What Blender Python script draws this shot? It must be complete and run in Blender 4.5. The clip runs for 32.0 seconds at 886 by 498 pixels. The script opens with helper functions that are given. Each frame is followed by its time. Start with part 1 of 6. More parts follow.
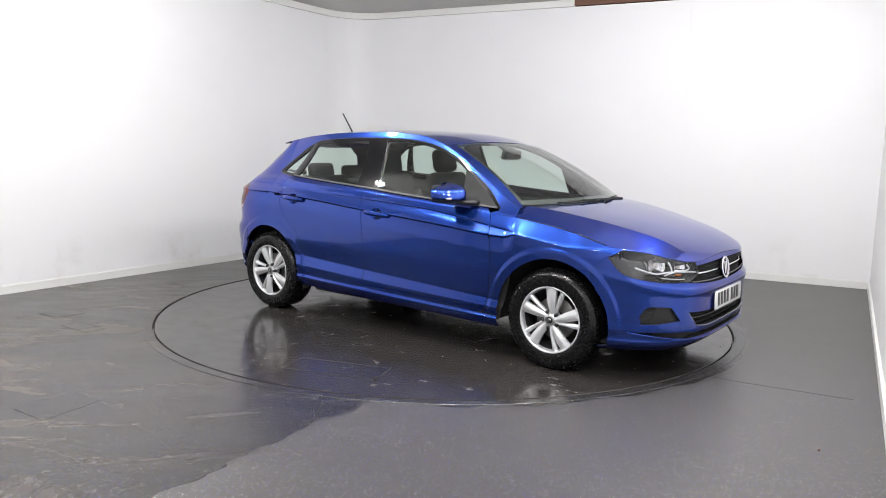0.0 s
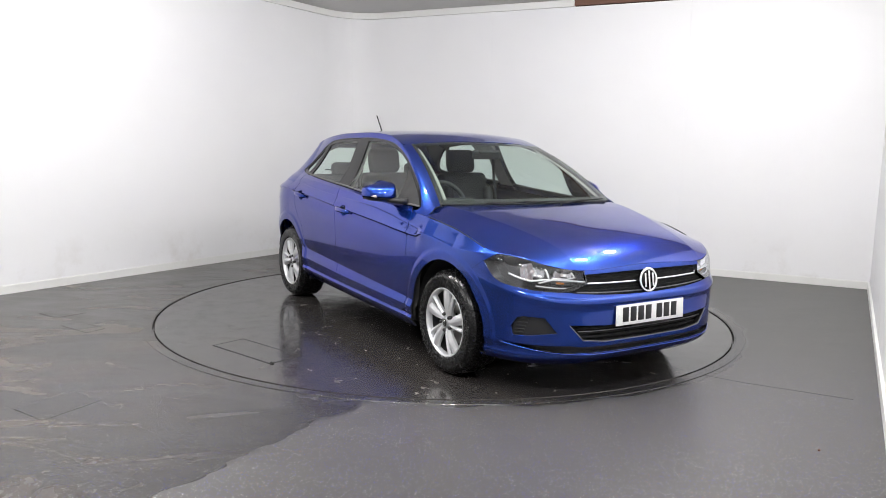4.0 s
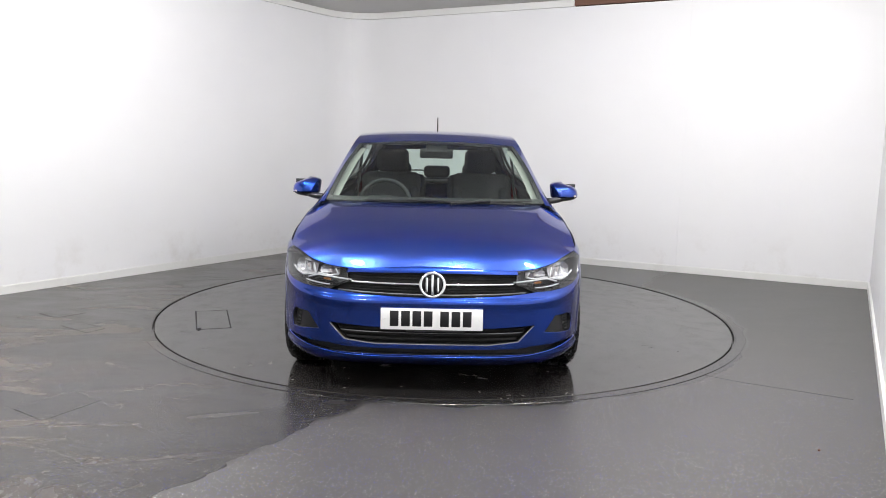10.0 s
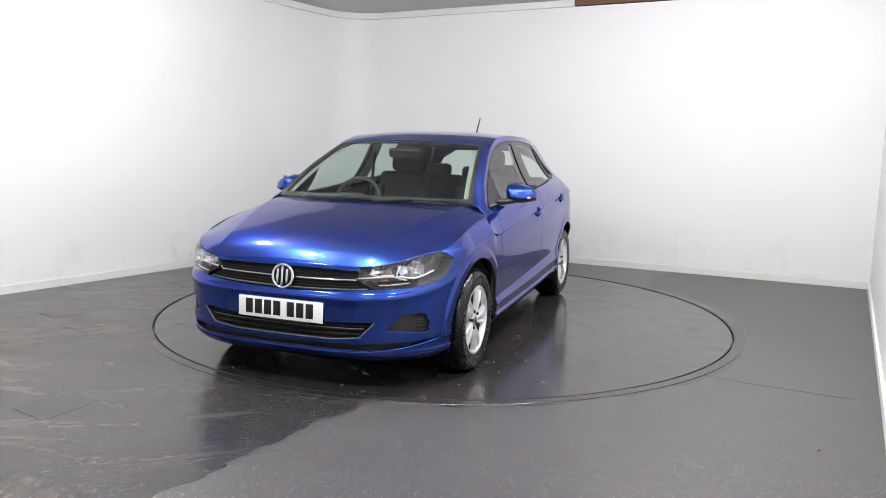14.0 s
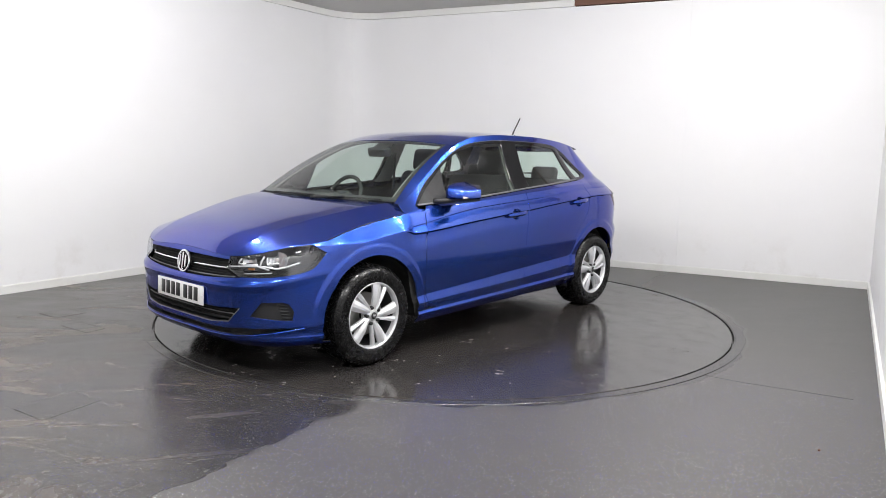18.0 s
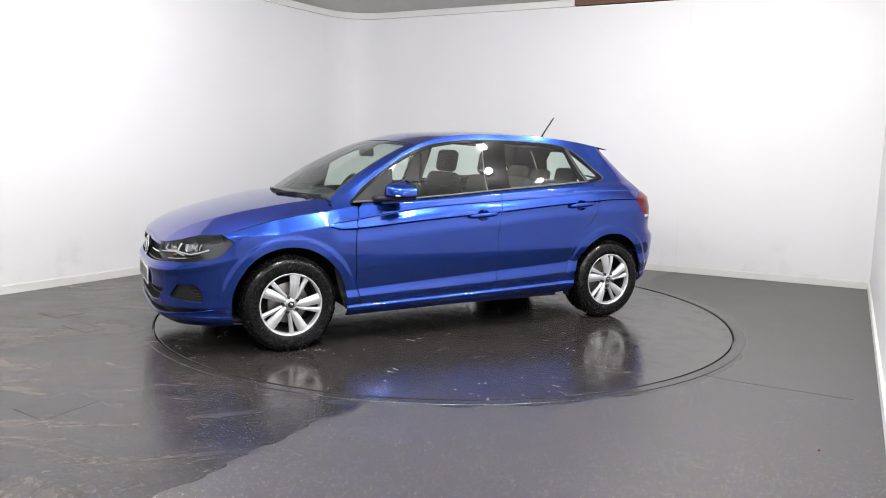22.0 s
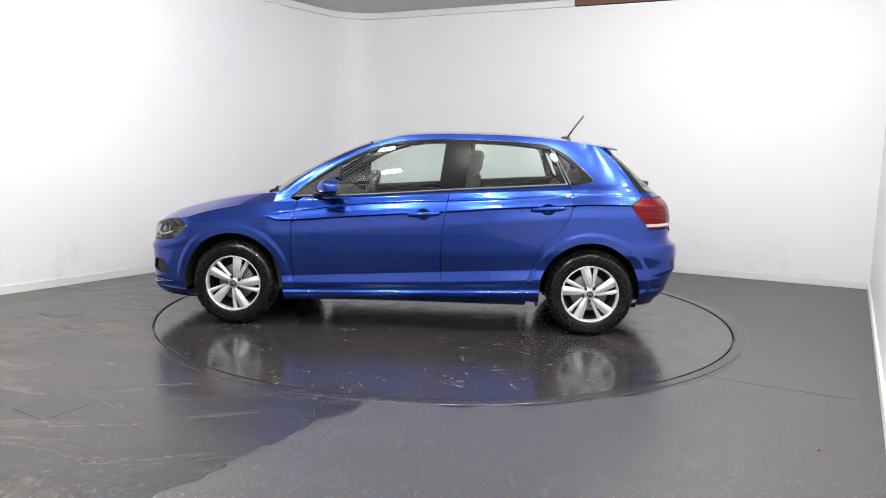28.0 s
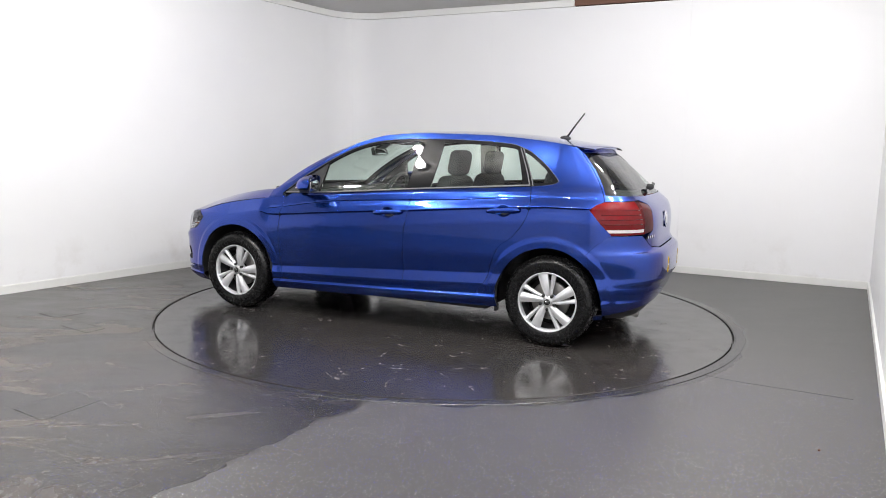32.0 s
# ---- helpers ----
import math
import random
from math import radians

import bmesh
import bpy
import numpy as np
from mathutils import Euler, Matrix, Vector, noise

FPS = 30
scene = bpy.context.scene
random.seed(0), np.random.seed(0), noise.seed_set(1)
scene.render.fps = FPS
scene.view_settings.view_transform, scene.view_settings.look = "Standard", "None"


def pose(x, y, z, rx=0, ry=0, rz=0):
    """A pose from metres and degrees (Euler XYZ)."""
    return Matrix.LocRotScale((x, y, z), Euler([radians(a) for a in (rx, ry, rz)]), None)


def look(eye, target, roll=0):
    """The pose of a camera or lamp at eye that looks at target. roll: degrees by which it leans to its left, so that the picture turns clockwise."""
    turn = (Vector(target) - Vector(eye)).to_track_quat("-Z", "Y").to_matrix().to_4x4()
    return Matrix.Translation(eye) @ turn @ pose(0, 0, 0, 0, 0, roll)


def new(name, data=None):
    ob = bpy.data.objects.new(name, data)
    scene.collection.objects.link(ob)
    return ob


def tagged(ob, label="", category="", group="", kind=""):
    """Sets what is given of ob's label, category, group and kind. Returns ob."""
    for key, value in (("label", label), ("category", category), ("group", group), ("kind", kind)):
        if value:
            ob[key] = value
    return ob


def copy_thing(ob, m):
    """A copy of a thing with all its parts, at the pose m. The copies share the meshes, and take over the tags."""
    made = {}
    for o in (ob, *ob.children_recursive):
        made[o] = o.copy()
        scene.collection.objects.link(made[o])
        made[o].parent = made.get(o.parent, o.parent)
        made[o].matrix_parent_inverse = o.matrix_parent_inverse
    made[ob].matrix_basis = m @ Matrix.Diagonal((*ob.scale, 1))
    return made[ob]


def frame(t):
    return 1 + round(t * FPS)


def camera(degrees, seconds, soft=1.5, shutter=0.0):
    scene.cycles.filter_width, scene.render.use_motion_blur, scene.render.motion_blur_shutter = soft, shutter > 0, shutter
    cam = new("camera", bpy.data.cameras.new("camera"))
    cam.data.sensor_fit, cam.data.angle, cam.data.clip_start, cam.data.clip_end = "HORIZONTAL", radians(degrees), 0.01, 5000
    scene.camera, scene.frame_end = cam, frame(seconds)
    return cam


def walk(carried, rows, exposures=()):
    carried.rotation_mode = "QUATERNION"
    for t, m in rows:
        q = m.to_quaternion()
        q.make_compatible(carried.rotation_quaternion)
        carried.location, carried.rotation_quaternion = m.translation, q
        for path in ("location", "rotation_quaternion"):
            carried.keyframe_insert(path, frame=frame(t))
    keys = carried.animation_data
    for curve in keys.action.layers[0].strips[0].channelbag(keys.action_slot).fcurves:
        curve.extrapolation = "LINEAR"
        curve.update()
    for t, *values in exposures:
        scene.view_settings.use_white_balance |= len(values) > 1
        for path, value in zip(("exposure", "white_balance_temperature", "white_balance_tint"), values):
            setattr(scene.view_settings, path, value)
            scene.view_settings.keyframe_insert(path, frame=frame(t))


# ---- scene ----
from functools import lru_cache
from mathutils.geometry import delaunay_2d_cdt

# The camera stands on its tripod and does not move.
cam = camera(61.35, 32.0, soft=0.6)
EYE = Vector((0.0, -5.971, 1.3095))
YAW, PITCH, ROLL = radians(-0.142), radians(-7.772), 1.211
AIM = EYE + Vector((math.sin(YAW) * math.cos(PITCH), math.cos(YAW) * math.cos(PITCH), math.sin(PITCH)))
VIEW = look(EYE, AIM, ROLL)
walk(cam, [(0.0, VIEW), (32.0, VIEW)])

# ---------------------------------------------------------------- light
world = bpy.data.worlds.new("world")
scene.world = world
world.use_nodes = True
world.node_tree.nodes["Background"].inputs[0].default_value = (0.9, 0.95, 1.0, 1)
world.node_tree.nodes["Background"].inputs[1].default_value = 0.05
scene.view_settings.exposure = 0.08

# round LED lamps hang in a half ring over the near side of the turntable; flat LED panels hang nearer the camera
LAMP_Z, LAMP_RING, LAMP_WATTS = 2.86, 2.25, 66.0
LAMPS = [(LAMP_RING * math.cos(radians(a)), LAMP_RING * math.sin(radians(a))) for a in (190, 218, 246, 274, 302, 330, 354)]
DIMMED = {0: 0.72, 5: 0.86, 6: 0.7}     # the lamps next to the walls are turned down
for i, (lx, ly) in enumerate(LAMPS):
    lamp = bpy.data.lights.new("led_light", "POINT")
    lamp.shadow_soft_size, lamp.energy = 0.075, LAMP_WATTS * DIMMED.get(i, 1.0)
    lamp.color = (1.0, 0.985, 0.97)
    new("led_light", lamp).location = (lx, ly, LAMP_Z)
PANELS = [(-2.7, -3.4, 28.0), (-1.2, -4.3, 40.0), (0.3, -4.5, 40.0)]
for lx, ly, watts in PANELS:
    lamp = bpy.data.lights.new("panel_light", "AREA")
    lamp.shape, lamp.size, lamp.size_y, lamp.energy = "RECTANGLE", 0.58, 0.28, watts
    lamp.color = (1.0, 0.99, 0.98)
    new("panel_light", lamp).location = (lx, ly, 2.925)


# ---------------------------------------------------------------- materials
def material(name, colour, rough=0.5, metal=0.0, **inputs):
    """A node material; the caller may go on with its nodes."""
    m = bpy.data.materials.new(name)
    m.use_nodes = True
    b = m.node_tree.nodes["Principled BSDF"]
    b.inputs["Base Color"].default_value = (*colour, 1)
    b.inputs["Roughness"].default_value = rough
    b.inputs["Metallic"].default_value = metal
    for k, v in inputs.items():
        b.inputs[k.replace("_", " ")].default_value = v
    return m


def node(m, kind, **values):
    n = m.node_tree.nodes.new(kind)
    for k, v in values.items():
        if k in ("operation", "blend_type", "data_type", "feature", "distance", "noise_dimensions", "interpolation_type"):
            setattr(n, k, v)
        else:
            n.inputs[k.replace("_", " ")].default_value = v
    return n


def link(m, a, b):
    m.node_tree.links.new(a, b)


def bsdf(m):
    return m.node_tree.nodes["Principled BSDF"]


def coords(m, kind="Object", scale=None):
    c = m.node_tree.nodes.new("ShaderNodeTexCoord").outputs[kind]
    if scale is None:
        return c
    k = node(m, "ShaderNodeMapping")
    k.inputs["Scale"].default_value = scale
    link(m, c, k.inputs["Vector"])
    return k.outputs["Vector"]


def noise_tex(m, scale, detail=4, rough=0.55, at=None):
    n = node(m, "ShaderNodeTexNoise", Scale=scale, Detail=detail, Roughness=rough)
    link(m, at or coords(m), n.inputs["Vector"])
    return n.outputs["Fac"]


def ramp(m, fac, a, b, lo=0.0, hi=1.0):
    """fac from lo..hi to a..b (numbers)."""
    n = node(m, "ShaderNodeMapRange")
    n.inputs["From Min"].default_value, n.inputs["From Max"].default_value = lo, hi
    n.inputs["To Min"].default_value, n.inputs["To Max"].default_value = a, b
    link(m, fac, n.inputs["Value"])
    return n.outputs["Result"]


def mix(m, fac, a, b, mode="MIX"):
    """Colours a and b (tuples or sockets) by fac."""
    n = m.node_tree.nodes.new("ShaderNodeMix")
    n.data_type, n.blend_type = "RGBA", mode
    for sock, v in ((n.inputs[0], fac), (n.inputs[6], a), (n.inputs[7], b)):
        if isinstance(v, (int, float)):
            sock.default_value = v
        elif isinstance(v, tuple):
            sock.default_value = (*v, 1)
        else:
            link(m, v, sock)
    return n.outputs[2]


def maths(m, op, a, b=0.0):
    n = m.node_tree.nodes.new("ShaderNodeMath")
    n.operation = op
    for sock, v in ((n.inputs[0], a), (n.inputs[1], b)):
        if isinstance(v, (int, float)):
            sock.default_value = v
        else:
            link(m, v, sock)
    return n.outputs[0]


def bump(m, height, strength=0.1, distance=0.01):
    n = node(m, "ShaderNodeBump", Strength=strength, Distance=distance)
    link(m, height, n.inputs["Height"])
    link(m, n.outputs["Normal"], bsdf(m).inputs["Normal"])


def plaster(name, colour, rough, dirty=0.0):
    m = material(name, colour, rough)
    big, fine = noise_tex(m, 0.7, 3), noise_tex(m, 55, 3)
    col = mix(m, ramp(m, big, 0.0, 1.0, 0.35, 0.7), colour, tuple(c * 0.965 for c in colour))
    if dirty:
        # scuffs and grime low on the wall, broken up by noise
        z = node(m, "ShaderNodeSeparateXYZ")
        link(m, coords(m), z.inputs[0])
        low = ramp(m, z.outputs[2], 1.0, 0.0, 0.05, 0.55)
        spots = ramp(m, noise_tex(m, 3.1, 6, 0.65), 0.0, 1.0, 0.52, 0.75)
        col = mix(m, maths(m, "MULTIPLY", maths(m, "MULTIPLY", low, spots), dirty), col, (0.45, 0.40, 0.33))
    link(m, col, bsdf(m).inputs["Base Color"])
    link(m, ramp(m, big, rough - 0.05, rough + 0.08), bsdf(m).inputs["Roughness"])
    bump(m, fine, 0.05, 0.004)
    return m


WALL = plaster("white_wall_paint", (0.865, 0.865, 0.875), 0.5, dirty=0.35)
TRIM = plaster("white_gloss_trim", (0.82, 0.82, 0.80), 0.35, dirty=0.2)
CEIL = plaster("grey_concrete_ceiling", (0.60, 0.59, 0.57), 0.85)
# grey of the added wall, chosen for how bright the car mirrors it
UNSEEN_WALL = plaster("unseen_wall_grey", (0.50, 0.50, 0.505), 0.8)
TIMBER = material("brown_timber", (0.16, 0.075, 0.05), 0.6)
COVER_GAP = material("grey_dirt_line", (0.030, 0.028, 0.026), 0.7)
DARK_GAP = material("dark_rubber_gap", (0.012, 0.012, 0.013), 0.7)


def place_mask(m, at):
    """Where the studio floor is dry and rough (1) and where it is mopped and shiny (0)."""
    sep = node(m, "ShaderNodeSeparateXYZ")
    wob = node(m, "ShaderNodeTexNoise", Scale=2.6, Detail=4.0)
    link(m, at, wob.inputs["Vector"])
    n = ramp(m, wob.outputs["Fac"], -0.14, 0.14, 0.25, 0.75)
    link(m, at, sep.inputs[0])
    x, y = sep.outputs[0], sep.outputs[1]
    # to the right of a line that runs from the turntable's near edge towards the camera
    side = maths(m, "SUBTRACT", maths(m, "MULTIPLY", maths(m, "ADD", x, 0.55), 0.838), maths(m, "MULTIPLY", maths(m, "ADD", y, 2.50), 0.546))
    r = maths(m, "SQRT", maths(m, "ADD", maths(m, "MULTIPLY", x, x), maths(m, "MULTIPLY", y, y)))
    edge = maths(m, "MINIMUM", maths(m, "ADD", side, maths(m, "MULTIPLY", n, 0.35)), maths(m, "ADD", maths(m, "SUBTRACT", r, 2.30), maths(m, "MULTIPLY", n, 0.3)))
    return ramp(m, edge, 0.0, 1.0, -0.01, 0.03), x, y, r


def flecks(m, at, scale, share, size):
    """Bright grains scattered over a surface: how much of one lies here, and its random colour."""
    cells = node(m, "ShaderNodeTexVoronoi", Scale=scale)
    link(m, at, cells.inputs["Vector"])
    sep = node(m, "ShaderNodeSeparateColor")
    link(m, cells.outputs["Color"], sep.inputs[0])
    pick = ramp(m, sep.outputs[0], 0.0, 1.0, 1 - share, 1 - share + 0.01)
    dot = ramp(m, cells.outputs["Distance"], 1.0, 0.0, size, size + 0.1)
    return maths(m, "MULTIPLY", pick, dot), sep.outputs[1]


def studio_floor():
    """Dark safety vinyl: dry and speckled near the camera, mopped and streaky round the turntable."""
    base = (0.028, 0.0265, 0.0265)
    m = material("speckled_dark_vinyl", base, 0.4)
    at = coords(m)
    dry, x, y, r = place_mask(m, at)
    big, mid = noise_tex(m, 0.8, 5, 0.6, at), noise_tex(m, 5.0, 5, 0.65, at)
    streak = node(m, "ShaderNodeTexNoise", Scale=1.0, Detail=6.0, Roughness=0.6, Distortion=1.2)
    link(m, coords(m, "Object", (1.0, 2.4, 1.0)), streak.inputs["Vector"])
    col = mix(m, ramp(m, big, 0, 1, 0.35, 0.7), base, (0.042, 0.039, 0.038))
    col = mix(m, maths(m, "MULTIPLY", dry, 0.8), col, (0.074, 0.071, 0.069))
    left = ramp(m, x, 1.0, 0.0, -1.9, -0.9)
    # brown dust dried in streaks on the mopped side
    dust = maths(m, "MULTIPLY", ramp(m, streak.outputs["Fac"], 0.0, 0.75, 0.49, 0.60), left)
    col = mix(m, dust, col, (0.088, 0.072, 0.060))
    # a patch of scratched, dried dirt beside the turntable
    patch = node(m, "ShaderNodeTexGradient")
    patch.gradient_type = "SPHERICAL"
    place = node(m, "ShaderNodeMapping")
    place.vector_type = "TEXTURE"
    place.inputs["Location"].default_value = (-1.42, -1.97, 0)
    place.inputs["Rotation"].default_value = (0, 0, radians(-24))
    place.inputs["Scale"].default_value = (0.62, 0.26, 1)
    link(m, at, place.inputs["Vector"])
    link(m, place.outputs["Vector"], patch.inputs["Vector"])
    strokes = noise_tex(m, 1.0, 3, 0.5, coords(m, "Object", (9.0, 75.0, 1.0)))
    marks = maths(m, "MULTIPLY", ramp(m, strokes, 0.0, 0.4, 0.52, 0.60), ramp(m, patch.outputs["Fac"], 0.0, 1.0, 0.25, 0.6))
    col = mix(m, marks, col, (0.15, 0.122, 0.098))
    # long pale scuffs left by tyres
    swirl = node(m, "ShaderNodeTexNoise", Scale=1.0, Detail=3.0, Roughness=0.5, Distortion=2.2)
    link(m, coords(m, "Object", (1.1, 2.6, 1.0)), swirl.inputs["Vector"])
    line = maths(m, "SUBTRACT", 1.0, maths(m, "MULTIPLY", maths(m, "ABSOLUTE", maths(m, "SUBTRACT", swirl.outputs["Fac"], 0.5)), 70.0))
    line = maths(m, "MULTIPLY", maths(m, "MAXIMUM", line, 0.0), ramp(m, mid, 0.0, 0.30, 0.48, 0.62))
    col = mix(m, line, col, (0.12, 0.105, 0.092))
    fade = ramp(m, y, 1.0, 0.0, -2.1, -1.1)
    for scale, share, size, light in ((78.0, 0.46, 0.13, 0.55), (125.0, 0.55, 0.18, 0.42)):
        amount, hue = flecks(m, at, scale, share, size)
        tone = mix(m, ramp(m, hue, 0, 1, 0.48, 0.52), (light, light, light), (0.10 * light, 0.10 * light, 0.75 * light))
        tone = mix(m, ramp(m, hue, 0, 1, 0.9, 0.92), tone, (0.5 * light, 0.2 * light, 0.12 * light))
        col = mix(m, maths(m, "MULTIPLY", maths(m, "MULTIPLY", amount, fade), ramp(m, dry, 0.6, 1.0)), col, tone)
    link(m, col, bsdf(m).inputs["Base Color"])
    wet = ramp(m, streak.outputs["Fac"], -0.13, 0.13, 0.36, 0.66)
    wet = maths(m, "ADD", 0.27, maths(m, "MULTIPLY", wet, ramp(m, x, 1.0, 0.12, -0.6, 0.5)))
    rough = mix(m, dry, (0.2, 0.2, 0.2), (0.46, 0.46, 0.46))
    k = node(m, "ShaderNodeSeparateColor")
    link(m, rough, k.inputs[0])
    link(m, maths(m, "ADD", maths(m, "MULTIPLY", k.outputs[0], 0.5), maths(m, "MULTIPLY", wet, 0.5)), bsdf(m).inputs["Roughness"])
    bsdf(m).inputs["Specular IOR Level"].default_value = 0.32
    bump(m, noise_tex(m, 260, 2, 0.5, at), 0.10, 0.002)
    return m


def disc_vinyl():
    """The turntable's black vinyl: shiny, with scuffs, puddle marks and dried drops."""
    base = (0.032, 0.030, 0.030)
    m = material("worn_black_vinyl", base, 0.2)
    at = coords(m)
    big, mid = noise_tex(m, 1.1, 5, 0.6, at), noise_tex(m, 7.0, 5, 0.6, at)
    streak = node(m, "ShaderNodeTexNoise", Scale=1.0, Detail=5.0, Roughness=0.65)
    link(m, coords(m, "Object", (4.0, 17.0, 1.0)), streak.inputs["Vector"])
    col = mix(m, ramp(m, big, 0, 1, 0.4, 0.7), base, (0.042, 0.036, 0.033))
    scuff = maths(m, "MULTIPLY", ramp(m, streak.outputs["Fac"], 0.0, 1.0, 0.66, 0.74), ramp(m, mid, 0.0, 1.0, 0.5, 0.62))
    col = mix(m, scuff, col, (0.16, 0.14, 0.125))
    # dried water marks: broken, wandering lines
    wander = node(m, "ShaderNodeTexNoise", Scale=2.1, Detail=3.0, Roughness=0.5, Distortion=1.6)
    link(m, at, wander.inputs["Vector"])
    edge = maths(m, "SUBTRACT", 1.0, maths(m, "MULTIPLY", maths(m, "ABSOLUTE", maths(m, "SUBTRACT", wander.outputs["Fac"], 0.52)), 45.0))
    edge = maths(m, "MULTIPLY", maths(m, "MAXIMUM", edge, 0.0), ramp(m, mid, 0.0, 0.5, 0.54, 0.66))
    scuff = maths(m, "MAXIMUM", scuff, edge)
    amount, hue = flecks(m, at, 24.0, 0.05, 0.14)
    scuff = maths(m, "MAXIMUM", scuff, maths(m, "MULTIPLY", amount, 0.6))
    col = mix(m, scuff, col, (0.15, 0.13, 0.115))
    link(m, col, bsdf(m).inputs["Base Color"])
    rough = ramp(m, mid, 0.10, 0.24, 0.35, 0.7)
    link(m, maths(m, "ADD", rough, maths(m, "MULTIPLY", scuff, 0.25)), bsdf(m).inputs["Roughness"])
    bump(m, mid, 0.05, 0.004)
    return m


FLOOR = studio_floor()
DISC = disc_vinyl()
STEEL_ROD = material("steel_rod", (0.4, 0.4, 0.4), 0.4, 0.9)


# ---------------------------------------------------------------- mesh helpers
def mesh_of(name, bm, mat, smooth=True):
    me = bpy.data.meshes.new(name)
    bm.to_mesh(me)
    bm.free()
    if mat is not None:
        me.materials.append(mat)
    if smooth:
        me.polygons.foreach_set("use_smooth", [True] * len(me.polygons))
    return me


def part(name, bm, mat, parent=None, label="", smooth=True, sharp=None):
    """Links a bmesh as one mesh object under a thing or under a part."""
    me = mesh_of(name, bm, mat, smooth)
    if sharp:
        me.set_sharp_from_angle(angle=radians(sharp))
    ob = new(name, me)
    if parent is not None:
        ob.parent = parent
    return tagged(ob, label)


def thing(name, label, category, group="", kind="", at=None):
    ob = tagged(new(name), label, category, group, kind)
    if at is not None:
        ob.matrix_world = at
    return ob


def box(bm, size, at, bevel=0.0, turn=None, segments=2):
    r = bmesh.ops.create_cube(bm, size=1.0)
    bmesh.ops.scale(bm, vec=size, verts=r["verts"])
    if bevel:
        edges = list({e for v in r["verts"] for e in v.link_edges})
        out = bmesh.ops.bevel(bm, geom=edges, offset=bevel, segments=segments, affect="EDGES", profile=0.5)
        verts = list({v for f in out["faces"] for v in f.verts} | {v for v in r["verts"] if v.is_valid})
    else:
        verts = r["verts"]
    m = Matrix.Translation(at) @ (turn.to_4x4() if turn is not None else Matrix())
    bmesh.ops.transform(bm, matrix=m, verts=verts)
    return verts


def prism(outline, z0, z1):
    """An upright solid over a closed outline (anticlockwise from above)."""
    bm = bmesh.new()
    lo = [bm.verts.new((x, y, z0)) for x, y in outline]
    hi = [bm.verts.new((x, y, z1)) for x, y in outline]
    n = len(outline)
    bm.faces.new(hi)
    bm.faces.new(lo[::-1])
    for i in range(n):
        bm.faces.new((lo[i], lo[(i + 1) % n], hi[(i + 1) % n], hi[i]))
    return bm


def revolve(profile, n=48, axis="z", closed=False):
    """Profile of (radius, height) turned about an axis."""
    bm = bmesh.new()
    rings = []
    for r, h in profile:
        ring = []
        for i in range(n):
            a = 2 * math.pi * i / n
            c, s = r * math.cos(a), r * math.sin(a)
            ring.append(bm.verts.new((c, s, h) if axis == "z" else (c, h, s)))
        rings.append(ring)
    for a, b in zip(rings, rings[1:] + (rings[:1] if closed else [])):
        for i in range(n):
            q = (a[i], a[(i + 1) % n], b[(i + 1) % n], b[i])
            bm.faces.new(q if axis == "z" else q[::-1])
    return bm


def tube(points, radius, n=10, caps=True):
    """A round bar along points; radius a number or one for each point."""
    bm = bmesh.new()
    pts = [Vector(p) for p in points]
    rads = radius if isinstance(radius, (list, tuple)) else [radius] * len(pts)
    rings, side = [], None
    for i, p in enumerate(pts):
        d = (pts[min(i + 1, len(pts) - 1)] - pts[max(i - 1, 0)]).normalized()
        if side is None:
            side = d.orthogonal().normalized()
        side = (side - d * side.dot(d)).normalized()
        up = d.cross(side)
        rings.append([bm.verts.new(p + rads[i] * (side * math.cos(2 * math.pi * k / n) + up * math.sin(2 * math.pi * k / n))) for k in range(n)])
    for a, b in zip(rings, rings[1:]):
        for k in range(n):
            bm.faces.new((a[k], a[(k + 1) % n], b[(k + 1) % n], b[k]))
    if caps:
        bm.faces.new(rings[0][::-1])
        bm.faces.new(rings[-1])
    return bm


# ---------------------------------------------------------------- the room
LEFT_BACK = Vector((-1.289, 4.021))
BACK_RIGHT = Vector((4.216, 1.336))
DIR_L = Vector((0.5376, 0.8432))      # along the left wall, away from the camera
DIR_B = Vector((0.8988, -0.4384))     # along the back wall
DIR_R = Vector((-0.4726, -0.8813))    # along the right wall, towards the camera
WALL_TOP = 2.98
LEFT_NEAR = LEFT_BACK - DIR_L * 8.95
RIGHT_NEAR = BACK_RIGHT + DIR_R * 8.9


def corner_arc(a, corner, b, radius, n=10):
    """Points that round a corner from the direction a to the direction b."""
    turn = a.angle(b)
    back = radius * math.tan(turn / 2)
    p, q = corner - a * back, corner + b * back
    return [((1 - t) ** 2 * p + 2 * t * (1 - t) * corner + t * t * q) for t in (i / n for i in range(n + 1))]


ARC = corner_arc(DIR_L, LEFT_BACK, DIR_B, 0.62)


def offset_line(points, d):
    """A polyline moved d to its left."""
    out = []
    for i, p in enumerate(points):
        u = (points[min(i + 1, len(points) - 1)] - points[max(i - 1, 0)]).normalized()
        out.append(p + Vector((-u.y, u.x)) * d)
    return out


